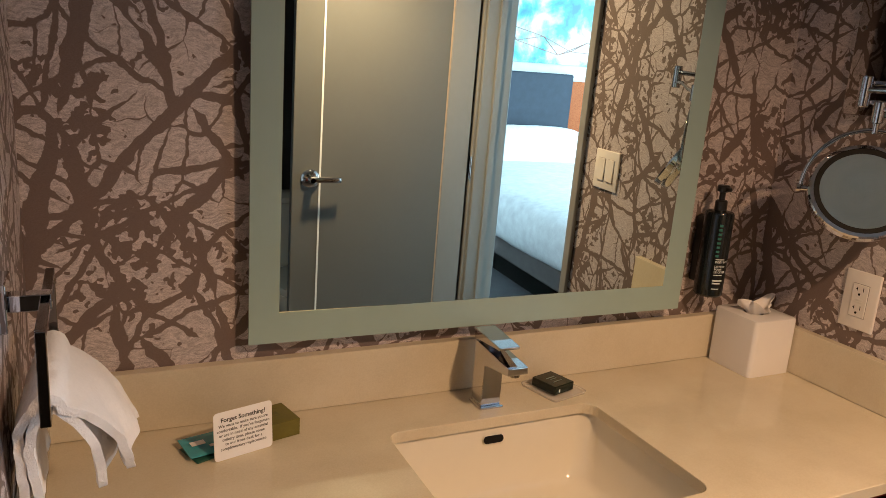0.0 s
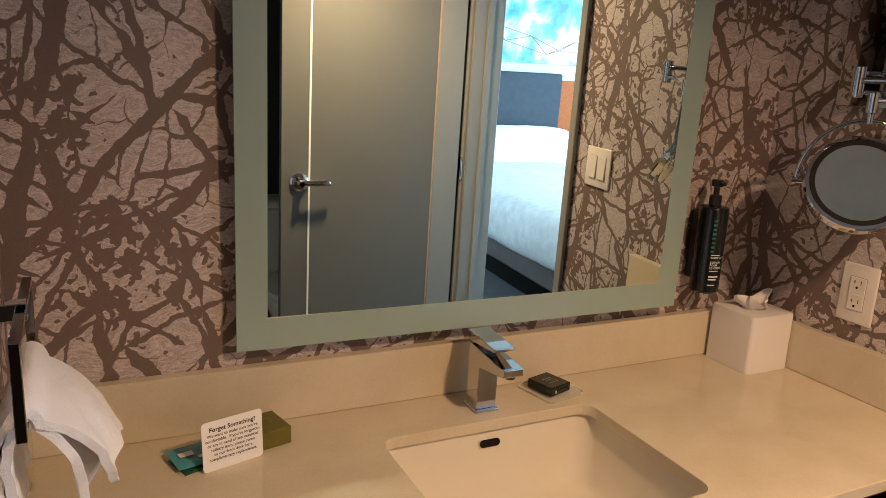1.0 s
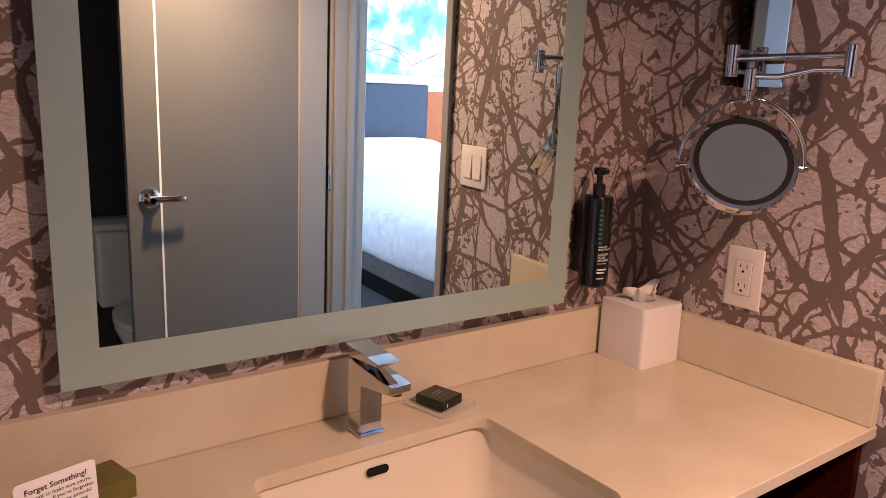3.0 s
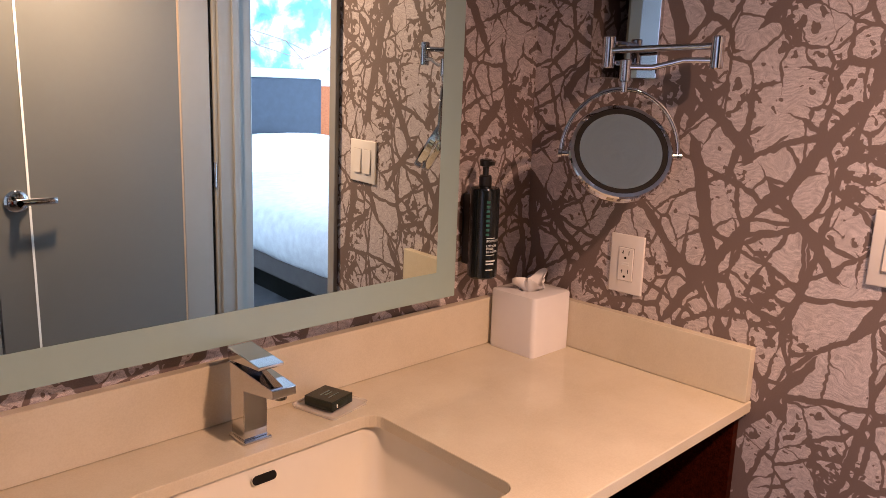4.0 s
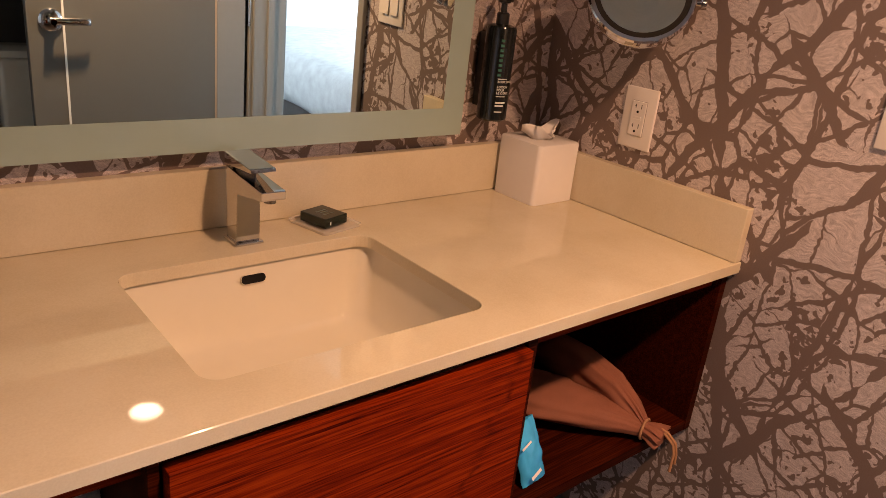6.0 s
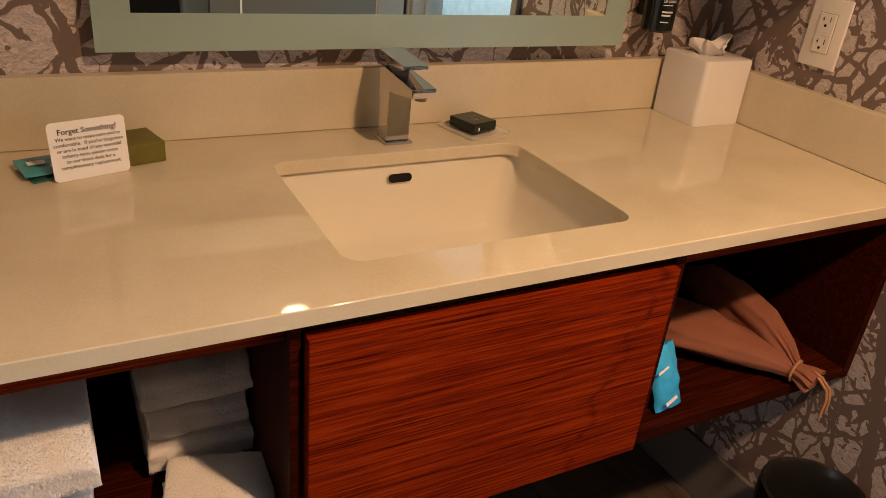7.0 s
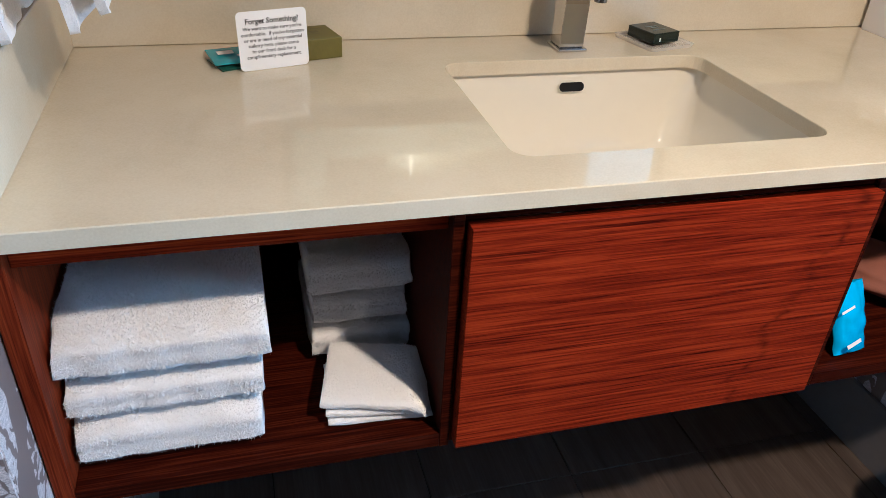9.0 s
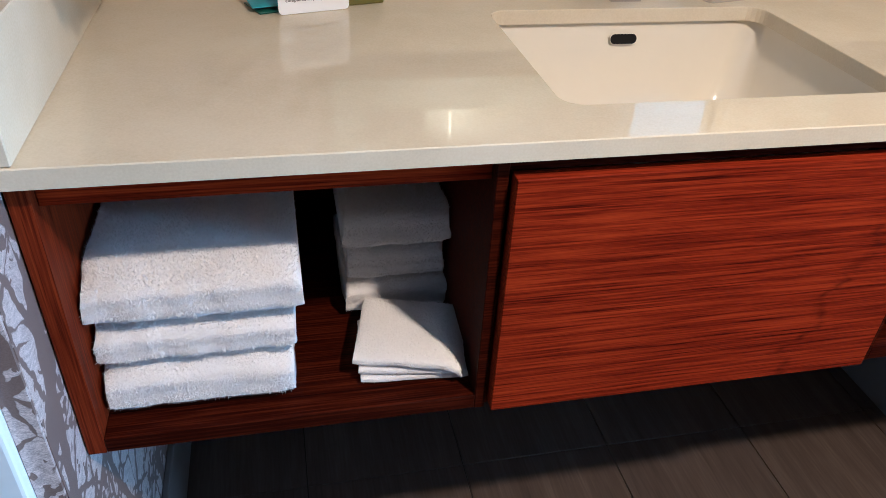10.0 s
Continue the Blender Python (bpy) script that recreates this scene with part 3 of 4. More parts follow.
part("tank_lid", box(-0.21, 0.21, 0.012, 0.21, 0.7355, 0.765, 0.008, 2), M_PORCELAIN, toi, smooth=40)


def oval(cx, cy, rx, ry, z, n=32):
    return [(cx + rx * math.cos(2 * math.pi * i / n), cy + ry * math.sin(2 * math.pi * i / n) * (1.12 if math.sin(2 * math.pi * i / n) > 0 else 0.9), z) for i in range(n)]


part("bowl", loft([oval(0, 0.36, 0.11, 0.2, 0), oval(0, 0.36, 0.105, 0.19, 0.12), oval(0, 0.39, 0.13, 0.2, 0.25), oval(0, 0.41, 0.185, 0.24, 0.38), oval(0, 0.41, 0.185, 0.24, 0.40)]), M_PORCELAIN, toi, smooth=50)
part("seat_lid", loft([oval(0, 0.41, 0.185, 0.235, 0.401), oval(0, 0.41, 0.19, 0.245, 0.41), oval(0, 0.41, 0.188, 0.24, 0.435), oval(0, 0.41, 0.15, 0.2, 0.445)]), M_PORCELAIN, toi, "closed white seat lid", smooth=50)

# ---- vanity ----
H, FRONT = 0.87, -0.538
SX0, SX1, SY0, SY1 = -0.963, -0.547, -0.460, -0.142
top = thing("countertop", "cream engineered-stone vanity top with an undermount cut-out", "countertop", (0, 0, 0))


def slab_with_hole(outer, inner, z0, z1, ease):
    bm = bmesh.new()
    (x0, x1, y0, y1) = outer

    def rect(z, e):
        return [bm.verts.new(p) for p in ((x0, y0 + e, z), (x1, y0 + e, z), (x1, y1, z), (x0, y1, z))]

    def hole(z, e):
        a, b_, c, d, r = inner
        return [bm.verts.new(p) for p in rrect(a - e, b_ + e, c - e, d + e, z, r + e)]

    o = [rect(z1, ease), rect(z1 - ease, 0), rect(z0, 0)]
    h = [hole(z1, ease * 0.6), hole(z1 - ease, 0), hole(z0, 0)]
    for rings in (o, h):
        for a, b_ in zip(rings, rings[1:]):
            for i in range(len(a)):
                j = (i + 1) % len(a)
                bm.faces.new((a[i], a[j], b_[j], b_[i]))
    for ro, rh in ((o[0], h[0]), (o[2], h[2])):
        es = []
        for ring in (ro, rh):
            for i in range(len(ring)):
                es.append(bm.edges.get((ring[i], ring[(i + 1) % len(ring)])))
        bmesh.ops.triangle_fill(bm, use_beauty=True, edges=es)
    return bm


part("slab", slab_with_hole((LW + 0.001, -0.001, FRONT, -0.001), (SX0, SX1, SY0, SY1, 0.026), H - 0.020, H, 0.0012), M_STONE, top)
part("backsplash", box(LW + 0.001, -0.001, -0.0205, -0.001, H + 0.0006, H + 0.102, 0.0012, 1), M_STONE, top)
part("side_splash", box(-0.0205, -0.001, FRONT + 0.002, -0.0212, H + 0.0006, H + 0.102, 0.0012, 1), M_STONE, top)
part("side_splash", box(LW + 0.001, LW + 0.0205, FRONT + 0.002, -0.0212, H + 0.0006, H + 0.102, 0.0012, 1), M_STONE, top)

sink = thing("sink", "white porcelain undermount rectangular basin with an overflow slot", "sink", (0, 0, 0))
g = 0.008
loops = []
for z, e, r in ((H - 0.0205, g + 0.022, 0.05), (H - 0.0205, g, 0.03), (H - 0.034, g - 0.001, 0.03), (0.78, -0.006, 0.036), (0.735, -0.016, 0.045), (0.722, -0.028, 0.05), (0.716, -0.05, 0.06), (0.712, -0.10, 0.03)):
    loops.append(rrect(SX0 - e, SX1 + e, SY0 - e, SY1 + e, z, r, 8))
part("basin", loft(loops, cap=(False, True)), M_PORCELAIN, sink, smooth=50)


def stadium(cx, cz, w, h, n=10):
    r = h / 2
    pts = [(cx + w / 2 - r + r * math.cos(radians(-90 + 180 * i / n)), cz + r * math.sin(radians(-90 + 180 * i / n))) for i in range(n + 1)]
    return pts + [(cx - w / 2 + r + r * math.cos(radians(90 + 180 * i / n)), cz + r * math.sin(radians(90 + 180 * i / n))) for i in range(n + 1)]


def on_back(y, w, h):
    return [(x, y - (0.832 - z) * 0.25, z) for x, z in stadium(-0.754, 0.826, w, h)]


yb = SY1 + 0.0035
part("overflow_rim", loft([on_back(yb, 0.0425, 0.015), on_back(yb - 0.002, 0.0425, 0.015), on_back(yb - 0.002, 0.041, 0.0135), on_back(yb, 0.041, 0.0135)], cap=(False, False)), M_PORCELAIN, sink, smooth=40)
part("overflow_slot", loft([on_back(yb - 0.001, 0.041, 0.0135), on_back(yb - 0.0022, 0.041, 0.0135)]), M_SLOT, sink, "dark overflow slot")

# ---- cabinet units under the top ----
FY, CZ0, CZ1 = -0.521, 0.508, H - 0.0205


def open_unit(label, x0, x1, xl, xr, left, right):
    u = thing("open_vanity_unit", label, "cabinet", (0, 0, 0), group="vanity units")
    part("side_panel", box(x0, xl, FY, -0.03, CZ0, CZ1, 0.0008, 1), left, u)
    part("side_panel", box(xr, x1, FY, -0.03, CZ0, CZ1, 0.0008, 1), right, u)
    part("bottom_shelf", box(xl + 0.0003, xr - 0.0003, FY + 0.0006, -0.03, CZ0 + 0.0005, CZ0 + 0.021, 0.0008, 1), M_WOOD_SHADED, u)
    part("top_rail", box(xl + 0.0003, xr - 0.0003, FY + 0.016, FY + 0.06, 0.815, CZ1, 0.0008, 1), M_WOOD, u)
    part("back_panel", box(xl + 0.0003, xr - 0.0003, -0.042, -0.03, CZ0 + 0.0215, CZ1), M_WOOD_SHADED, u)
    return u


# inner panels take the shaded copy; only the far left one stays lighter
open_unit("open red-brown wooden vanity cubby holding folded towels", LW + 0.002, -1.0355, LW + 0.021, -1.048, M_WOOD_Z, M_WOOD_SHADED)
open_unit("open red-brown wooden vanity cubby holding a drawstring bag", -0.5195, -0.003, -0.500, -0.022, M_WOOD_SHADED, M_WOOD_SHADED)
mid = thing("vanity_cabinet", "red-brown veneered cabinet with a wide plain front", "cabinet", (0, 0, 0), group="vanity units")
part("body", box(-1.0345, -0.5205, -0.514, -0.03, CZ0 + 0.001, 0.70), M_WOOD_Z, mid)
# shade under the counter's overhang, painted into the rail's wood
part("rail", box(-1.0345, -0.5205, -0.514, -0.49, 0.829, CZ1), M_WOOD_SHADED, mid)
part("front_panel", box(-1.031, -0.5215, -0.5345, -0.5145, CZ0 + 0.007, 0.828, 0.0006, 1), M_WOOD, mid, "wide front with horizontal red-brown grain")

# ---- wall mirror ----
mir = thing("wall_mirror", "large rectangular wall mirror with a frosted border", "mirror")
mir.matrix_world = pose(-0.7235, -0.0486, 1.457, 0.78, 0, -1.19)
MW, MH, FB = 0.893, 0.90, 0.049
w2, h2 = MW / 2, MH / 2
part("housing", box(-w2 + 0.05, w2 - 0.05, 0.0062, 0.034, -h2 + 0.05, h2 - 0.05), M_BRACKET, mir)
part("glass_plate", box(-w2, w2, 0.0008, 0.006, -h2, h2, 0.0005, 1), M_EDGE, mir, "pale green polished glass edge")
part("mirror_pane", box(-w2 + FB, w2 - FB, 0.0, 0.0007, -h2 + FB + 0.004, h2 - FB), M_MIRROR, mir, "clear silvered mirror")
for nm, (a, b, c, d) in (("b", (-w2, w2, -h2, -h2 + FB + 0.004)), ("t", (-w2, w2, h2 - FB, h2)), ("l", (-w2, -w2 + FB, -h2 + FB + 0.004, h2 - FB)), ("r", (w2 - FB, w2, -h2 + FB + 0.004, h2 - FB))):
    part("frosted_border", box(a, b, 0.0, 0.0007, c, d), M_FROST, mir, "frosted glass border")
# ---- faucet ----
fau = thing("faucet", "square chrome single-lever basin faucet", "faucet", (-0.7465, 0, 0))


def prism(profile, x0, x1, bev):
    """A (y, z) profile drawn out along x."""
    b = loft([[(x0, y, z) for y, z in profile], [(x1, y, z) for y, z in profile]])
    bmesh.ops.bevel(b, geom=b.edges[:], offset=bev, segments=2, profile=0.5, affect="EDGES")
    return b


part("base_plate", box(-0.0235, 0.0235, -0.113, -0.064, H + 0.0003, H + 0.005, 0.0012), M_CHROME, fau)
part("body", prism([(-0.067, H + 0.005), (-0.067, 0.992), (-0.19, 0.982), (-0.19, 0.9685), (-0.106, 0.957), (-0.106, H + 0.005)], -0.0195, 0.0195, 0.0012), M_CHROME, fau)
part("cartridge_neck", box(-0.012, 0.012, -0.108, -0.078, 0.986, 1.0), M_DARKCHROME, fau)
part("lever", prism([(-0.063, 0.994), (-0.063, 1.014), (-0.156, 1.007), (-0.156, 1.0015), (-0.112, 0.9985)], -0.0205, 0.0205, 0.0011), M_CHROME, fau, "flat chrome lever")
part("aerator", rod((0, -0.178, 0.9685), (0, -0.178, 0.9625), 0.009, 20), M_DARKCHROME, fau)

# ---- soap on its dish ----
dish = thing("soap_dish", "clear square soap dish on the countertop", "soap dish", (-0.586, -0.071, H + 0.0004), 13)
part("tray", loft([rrect(-0.044, 0.044, -0.047, 0.047, 0, 0.008), rrect(-0.046, 0.046, -0.049, 0.049, 0.0055, 0.008), rrect(-0.043, 0.043, -0.046, 0.046, 0.0055, 0.007), rrect(-0.041, 0.041, -0.044, 0.044, 0.003, 0.007)]), M_DISH, dish)
soap = thing("soap_carton", "small dark green soap carton on a clear dish", "soap box", (-0.590, -0.073, H + 0.0063), 16)
part("carton", box(-0.0275, 0.0275, -0.030, 0.030, 0, 0.017, 0.0015), M_GREENBOX, soap)
bars("print", [(-0.012, 0.006, 0.024, 0.003), (-0.009, -0.001, 0.018, 0.0025), (-0.013, -0.012, 0.026, 0.002)], pose(0, 0, 0.0173), M_GREYPRINT, soap)
bars("print", [(0.006, -0.004, 0.003, 0.006)], pose(-0.022, -0.0302, 0.008, 90, 0, 0), M_WHITEPRINT, soap)

# ---- card, carton and packets ----
card = thing("notice_card", "small white printed notice card standing against a carton", "card", (-1.195, -0.1375, H + 0.0006), 15.5)
tilt = pose(0, 0, 0, -4, 0, 0)
part("sheet", turned(loft([[(x, 0.0006, z) for x, z, _ in rrect(-0.048, 0.048, 0, 0.077, 0, 0.006)], [(x, 0, z) for x, z, _ in rrect(-0.048, 0.048, 0, 0.077, 0, 0.006)]]), tilt), M_CARD, card)
up = tilt @ pose(0, -0.0003, 0, 90, 0, 0)
writing("heading", "Forget Something?", 0.0098, up @ pose(0, 0.0608, 0), M_INK, card, bold=0.00022)
writing("text", "We want to make sure you're\ncomfortable.  If you've forgotten\nor are in need of any essential\ntoiletry item, please come\nto our front desk for a\ncomplimentary replacement.", 0.0066, up @ pose(0, 0.0525, 0), M_INK, card, bold=0.00010, line=1.12)

ol = thing("olive_carton", "small olive green toiletry carton on the countertop", "carton", (-1.137, -0.076, H + 0.0006), 14)
part("carton", box(-0.031, 0.031, -0.033, 0.033, 0, 0.029, 0.001), M_OLIVE, ol)
bars("print", [(-0.008, -0.008, 0.016, 0.003), (-0.004, -0.002, 0.012, 0.010), (-0.015, 0.016, 0.03, 0.003)], pose(0, 0, 0.0293), M_OLIVEDARK, ol)


def packet(name, label, loc, rz, w, d, mat, seed, lift):
    p = thing(name, label, "packet", loc, rz, group="toiletry packets")
    n = 16
    b = bmesh.new()
    rows = [[], []]
    for s in (0, 1):
        for j in range(n + 1):
            for i in range(n + 1):
                u, v = i / n, j / n
                fat = (math.sin(math.pi * u) * math.sin(math.pi * v)) ** 0.6
                q = Vector((u * 30, v * 30, seed))
                wob = noise.noise(q * 0.3) * 0.0012 * fat
                z = (0.0015 + 0.003 * fat + wob) if s else 0.0003 - 0.0
                rows[s].append(b.verts.new(((u - 0.5) * w, (v - 0.5) * d, z + lift * v)))
    for s in (0, 1):
        for j in range(n):
            for i in range(n):
                a = j * (n + 1) + i
                b.faces.new([rows[s][k] for k in (a, a + 1, a + n + 2, a + n + 1)])
    rim = [i for i in range(n + 1)] + [j * (n + 1) + n for j in range(1, n + 1)] + [n * (n + 1) + i for i in range(n - 1, -1, -1)] + [j * (n + 1) for j in range(n - 1, 0, -1)]
    for k in range(len(rim)):
        a, c = rim[k], rim[(k + 1) % len(rim)]
        b.faces.new((rows[0][a], rows[0][c], rows[1][c], rows[1][a]))
    part("wrapper", b, mat, p, smooth=50)
    return p


packet("packet", "dark green wrapped toiletry packet under another", (-1.236, -0.105, H + 0.0005), 22, 0.085, 0.055, M_TEALDARK, 2.0, 0.0)
pk = packet("packet", "glossy teal wrapped toiletry packet with pale print", (-1.238, -0.102, H + 0.0065), 14, 0.088, 0.056, M_TEAL, 5.0, 0.004)
bars("print", [(-0.034, -0.006, 0.022, 0.012), (-0.010, -0.018, 0.012, 0.007)], pose(0, 0, 0.0082, 4, 0, 0), M_PALE, pk)

# ---- tissue box cover ----
tis = thing("tissue_box", "glossy white square tissue box cover with a tissue", "tissue box", (-0.0825, -0.0865, H + 0.0004))
B = 0.0605
hole = [(0.031 * math.cos(2 * math.pi * i / 28) , 0.023 * math.sin(2 * math.pi * i / 28)) for i in range(28)]


def ring28(e, z):
    pts = rrect(-B + e, B - e, -B + e, B - e, z, 0.010, 6)
    return pts


cover = loft([ring28(0, 0), ring28(0, 0.121), ring28(0.0012, 0.1245), ring28(0.004, 0.126), [(x, y, 0.126) for x, y in hole], [(x, y, 0.112) for x, y in hole]], cap=(True, True))
part("cover", cover, M_BOX, tis, smooth=35)
n = 36
sheet = []
for k, (rr, z) in enumerate(((0.016, 0.113), (0.024, 0.127), (0.033, 0.136), (0.041, 0.143), (0.043, 0.147))):
    lp = []
    for i in range(n):
        a = 2 * math.pi * i / n
        f = 1 + 0.30 * math.sin(3 * a + 0.6) * k / 4 + 0.12 * math.sin(7 * a) * k / 4
        lp.append((rr * f * math.cos(a), rr * 0.62 * f * math.sin(a), z + 0.010 * math.sin(2 * a + 1.0) * k / 4 + 0.004 * math.sin(5 * a) * k / 4))
    sheet.append(lp)
bm = loft(sheet, cap=(True, False))
inner = [[(x * 0.93, y * 0.9, z + 0.0005) for x, y, z in lp] for lp in sheet[::-1]]
inner[-1] = [(x * 0.3, y * 0.3, 0.121) for x, y, z in inner[-1]]
loft([sheet[-1]] + inner, cap=(False, True), bm=bm)
part("tissue", bm, M_TISSUE, tis, "crumpled white tissue sticking out", smooth=30)

# ---- lotion bottle on the back wall ----
bot = thing("lotion_bottle", "black pump bottle of body lotion in a wall bracket", "lotion bottle", (-0.200, -0.052, 1.034))
R = 0.030
part("bottle", lathe([(R - 0.004, 0), (R, 0.004), (R, 0.176), (R - 0.002, 0.181), (R - 0.012, 0.184), (0.011, 0.185)], 40), M_BOTTLE, bot, smooth=35)
part("collar", lathe([(0.0125, 0.1852), (0.0125, 0.203), (0.010, 0.206)], 28), M_BRACKET, bot, "ribbed dark collar", smooth=35)
pump = part("pump", lathe([(0.006, 0.206), (0.006, 0.222), (0.012, 0.224), (0.013, 0.234), (0.011, 0.237)], 24), M_BRACKET, bot, smooth=35)
part("nozzle", box(-0.005, 0.005, -0.020, 0.0, 0.226, 0.234, 0.002), M_BRACKET, pump)
part("bracket", box(-0.010, 0.010, 0.029, 0.0515, 0.02, 0.165, 0.003), M_BRACKET, bot, "black wall bracket")


def wrap(ob, r, turn):
    """Bend flat print (x along, y up) round the bottle."""
    for o in (ob if isinstance(ob, list) else [ob]):
        for v in o.data.vertices:
            a = v.co.x / r + radians(turn)
            v.co = Vector((r * math.sin(a), -r * math.cos(a), v.co.y))


AZ = -8
for i in range(8):
    wrap(bars("brand_mark", [(-0.0085, 0.089 + i * 0.0092, 0.0070, 0.0050)], Matrix(), M_GREEN, bot), R + 0.0004, AZ - 14)
wrap(writing("print", "BODY LOTION", 0.0062, pose(-0.014, 0.0765, 0), M_WHITEPRINT, bot, "LEFT", 0.00012), R + 0.0004, AZ)
wrap(writing("print", "LOTION\nPOUR\nLE CORPS", 0.0062, pose(-0.014, 0.0665, 0), M_WHITEPRINT, bot, "LEFT", 0.00012, 0.95), R + 0.0004, AZ)
wrap(bars("print", [(-0.014, 0.0832, 0.020, 0.0016), (-0.014, 0.0495, 0.020, 0.0012), (-0.014, 0.0365, 0.022, 0.003), (-0.014, 0.0305, 0.018, 0.003), (-0.014, 0.019, 0.016, 0.002)], Matrix(), M_WHITEPRINT, bot), R + 0.0004, AZ)

# ---- outlet and switches on the side wall ----


def plate(name, label, category, y, z, w, h):
    p = thing(name, label, category, (-0.0003, y, z))
    part("cover_plate", box(-0.006, 0, -w / 2, w / 2, -h / 2, h / 2, 0.0025, 3), M_PLATE, p, smooth=40)
    return p


def side_bars(name, items, x, mat, parent):
    return bars(name, items, pose(x, 0, 0, 90, 0, -90), mat, parent)


out = plate("power_outlet", "ivory double power outlet with a test button on wallpaper", "outlet", -0.2625, 1.0715, 0.076, 0.119)
rec = part("receptacle", box(-0.0085, -0.006, -0.0168, 0.0168, -0.0335, 0.0335, 0.001, 1), M_PLATE, out)
# flat sheet that paints the shade in the gap round the receptacle
part("outline", box(-0.0062, -0.0058, -0.0175, 0.0175, -0.0342, 0.0342), M_GAP_SHADE, out)
for dz in (0.019, -0.019):
    side_bars("slot", [(-0.0075, dz + 0.001, 0.0016, 0.0075), (-0.0095, dz + 0.0035, 0.0035, 0.0016), (0.0058, dz + 0.0005, 0.0016, 0.0085)], -0.0087, M_SLOT, rec)
    part("ground_hole", rod((-0.0084, 0.001, dz - 0.006), (-0.0088, 0.001, dz - 0.006), 0.0026, 14), M_SLOT, rec)
part("button", box(-0.0095, -0.0085, -0.009, 0.009, -0.0042, -0.0006, 0.0004, 1), M_PLATE, rec)
part("button", box(-0.0095, -0.0085, -0.009, 0.009, 0.0006, 0.0042, 0.0004, 1), M_PLATE, rec)

sw = plate("light_switch", "white double rocker light switch on wallpaper", "switch", -0.7545, 1.1795, 0.121, 0.119)
for dy in (-0.023, 0.023):
    # flat sheet behind the rocker, painted as the gap's shade
    part("recess", box(-0.0063, -0.0057, dy - 0.0178, dy + 0.0178, -0.0345, 0.0345), M_GAP_SHADE, sw)
    rk = box(-0.009, -0.006, dy - 0.0171, dy + 0.0171, -0.0337, 0.0337, 0.001, 1)
    part("rocker", turned(rk, Matrix.Translation((-0.0065, 0, 0)) @ pose(0, 0, 0, 0, 2.2, 0) @ Matrix.Translation((0.0065, 0, 0))), M_PLATE, sw)

# ---- magnifying mirror on its swing arm ----
mag = thing("magnifying_mirror", "round chrome magnifying mirror on a folding wall arm", "mirror")
part("wall_plate", box(-0.012, -0.0005, -0.297, -0.147, 1.432, 1.66, 0.002), M_CHROME, mag, "polished rectangular wall plate")
for dy in (-0.282, -0.162):
    part("screw", rod((-0.012, dy, 1.60), (-0.0145, dy, 1.60), 0.004, 14), M_DARKCHROME, mag)
WP, EL, MP = Vector((-0.058, -0.222, 0)), Vector((-0.056, -0.436, 0)), Vector((-0.113, -0.297, 0))
part("wall_post", rod(WP + Vector((0, 0, 1.45)), WP + Vector((0, 0, 1.508)), 0.011, 24, 0.002), M_CHROME, mag, smooth=35)
for z in (1.456, 1.492):
    part("bracket", box(-0.05, -0.0118, -0.233, -0.211, z, z + 0.008, 0.002), M_CHROME, mag)
part("upper_arm", tube([WP + Vector((0, 0, 1.482)), EL + Vector((0, 0, 1.486))], 0.006, 14), M_CHROME, mag, smooth=40)
part("elbow", rod(EL + Vector((0, 0, 1.448)), EL + Vector((0, 0, 1.502)), 0.011, 24, 0.002), M_CHROME, mag, smooth=35)
part("lower_arm", tube([EL + Vector((0, 0, 1.462)), EL.lerp(MP, 0.35) + Vector((0, 0, 1.462)), EL.lerp(MP, 0.5) + Vector((0, 0, 1.456)), EL.lerp(MP, 0.7) + Vector((0, 0, 1.449)), MP + Vector((0, 0, 1.449))], 0.005, 14), M_CHROME, mag, smooth=40)
part("drop_post", rod(MP + Vector((0, 0, 1.424)), MP + Vector((0, 0, 1.463)), 0.010, 24, 0.002), M_CHROME, mag, smooth=35)
C = Vector((-0.113, -0.297, 1.296))
side = Vector((0.70, -0.71, 0)).normalized()
YR, YH = 0.1045, 0.116
arc = [C + side * (YR * math.cos(radians(a))) + Vector((0, 0, YH * math.sin(radians(a)))) for a in range(0, 181, 6)]
part("yoke", tube(arc, 0.0042, 12), M_CHROME, mag, smooth=40)
part("yoke_boss", rod(C + Vector((0, 0, YH - 0.006)), C + Vector((0, 0, YH + 0.014)), 0.006, 18, 0.001), M_CHROME, mag, smooth=35)
TILT = radians(30)
nrm = Vector((-0.71, -0.70, 0)).normalized() * math.cos(TILT) + Vector((0, 0, 1)) * math.sin(TILT)
for s in (-1, 1):
    part("pivot", rod(C + side * s * 0.090, C + side * s * (YR + 0.006), 0.0050, 16, 0.001), M_CHROME, mag, smooth=35)
    part("pivot_knob", lathe([(0.004, 0), (0.0078, 0.002), (0.0078, 0.008), (0.004, 0.010)], 20, axis_pose(C + side * s * (YR - 0.002), C + side * s * 0.2)), M_CHROME, mag, smooth=35)
hp = axis_pose(C - nrm * 0.020, C + nrm)
rim_ob = part("rim", lathe([(0.0815, 0.0215), (0.0905, 0.0215), (0.0925, 0.0235), (0.0925, 0.0345), (0.090, 0.038), (0.0835, 0.0385)], 64, hp, cap=(False, False)), M_CHROME, mag, "chrome rim", smooth=35)
part("drum", lathe([(0.0, 0.0), (0.078, 0.0), (0.086, 0.003), (0.0895, 0.009), (0.0895, 0.017), (0.0885, 0.019), (0.0815, 0.0195), (0.0815, 0.0214)], 64, hp, cap=(False, False)), M_CHROME, rim_ob, "chrome back shell behind a narrow gap", smooth=35)
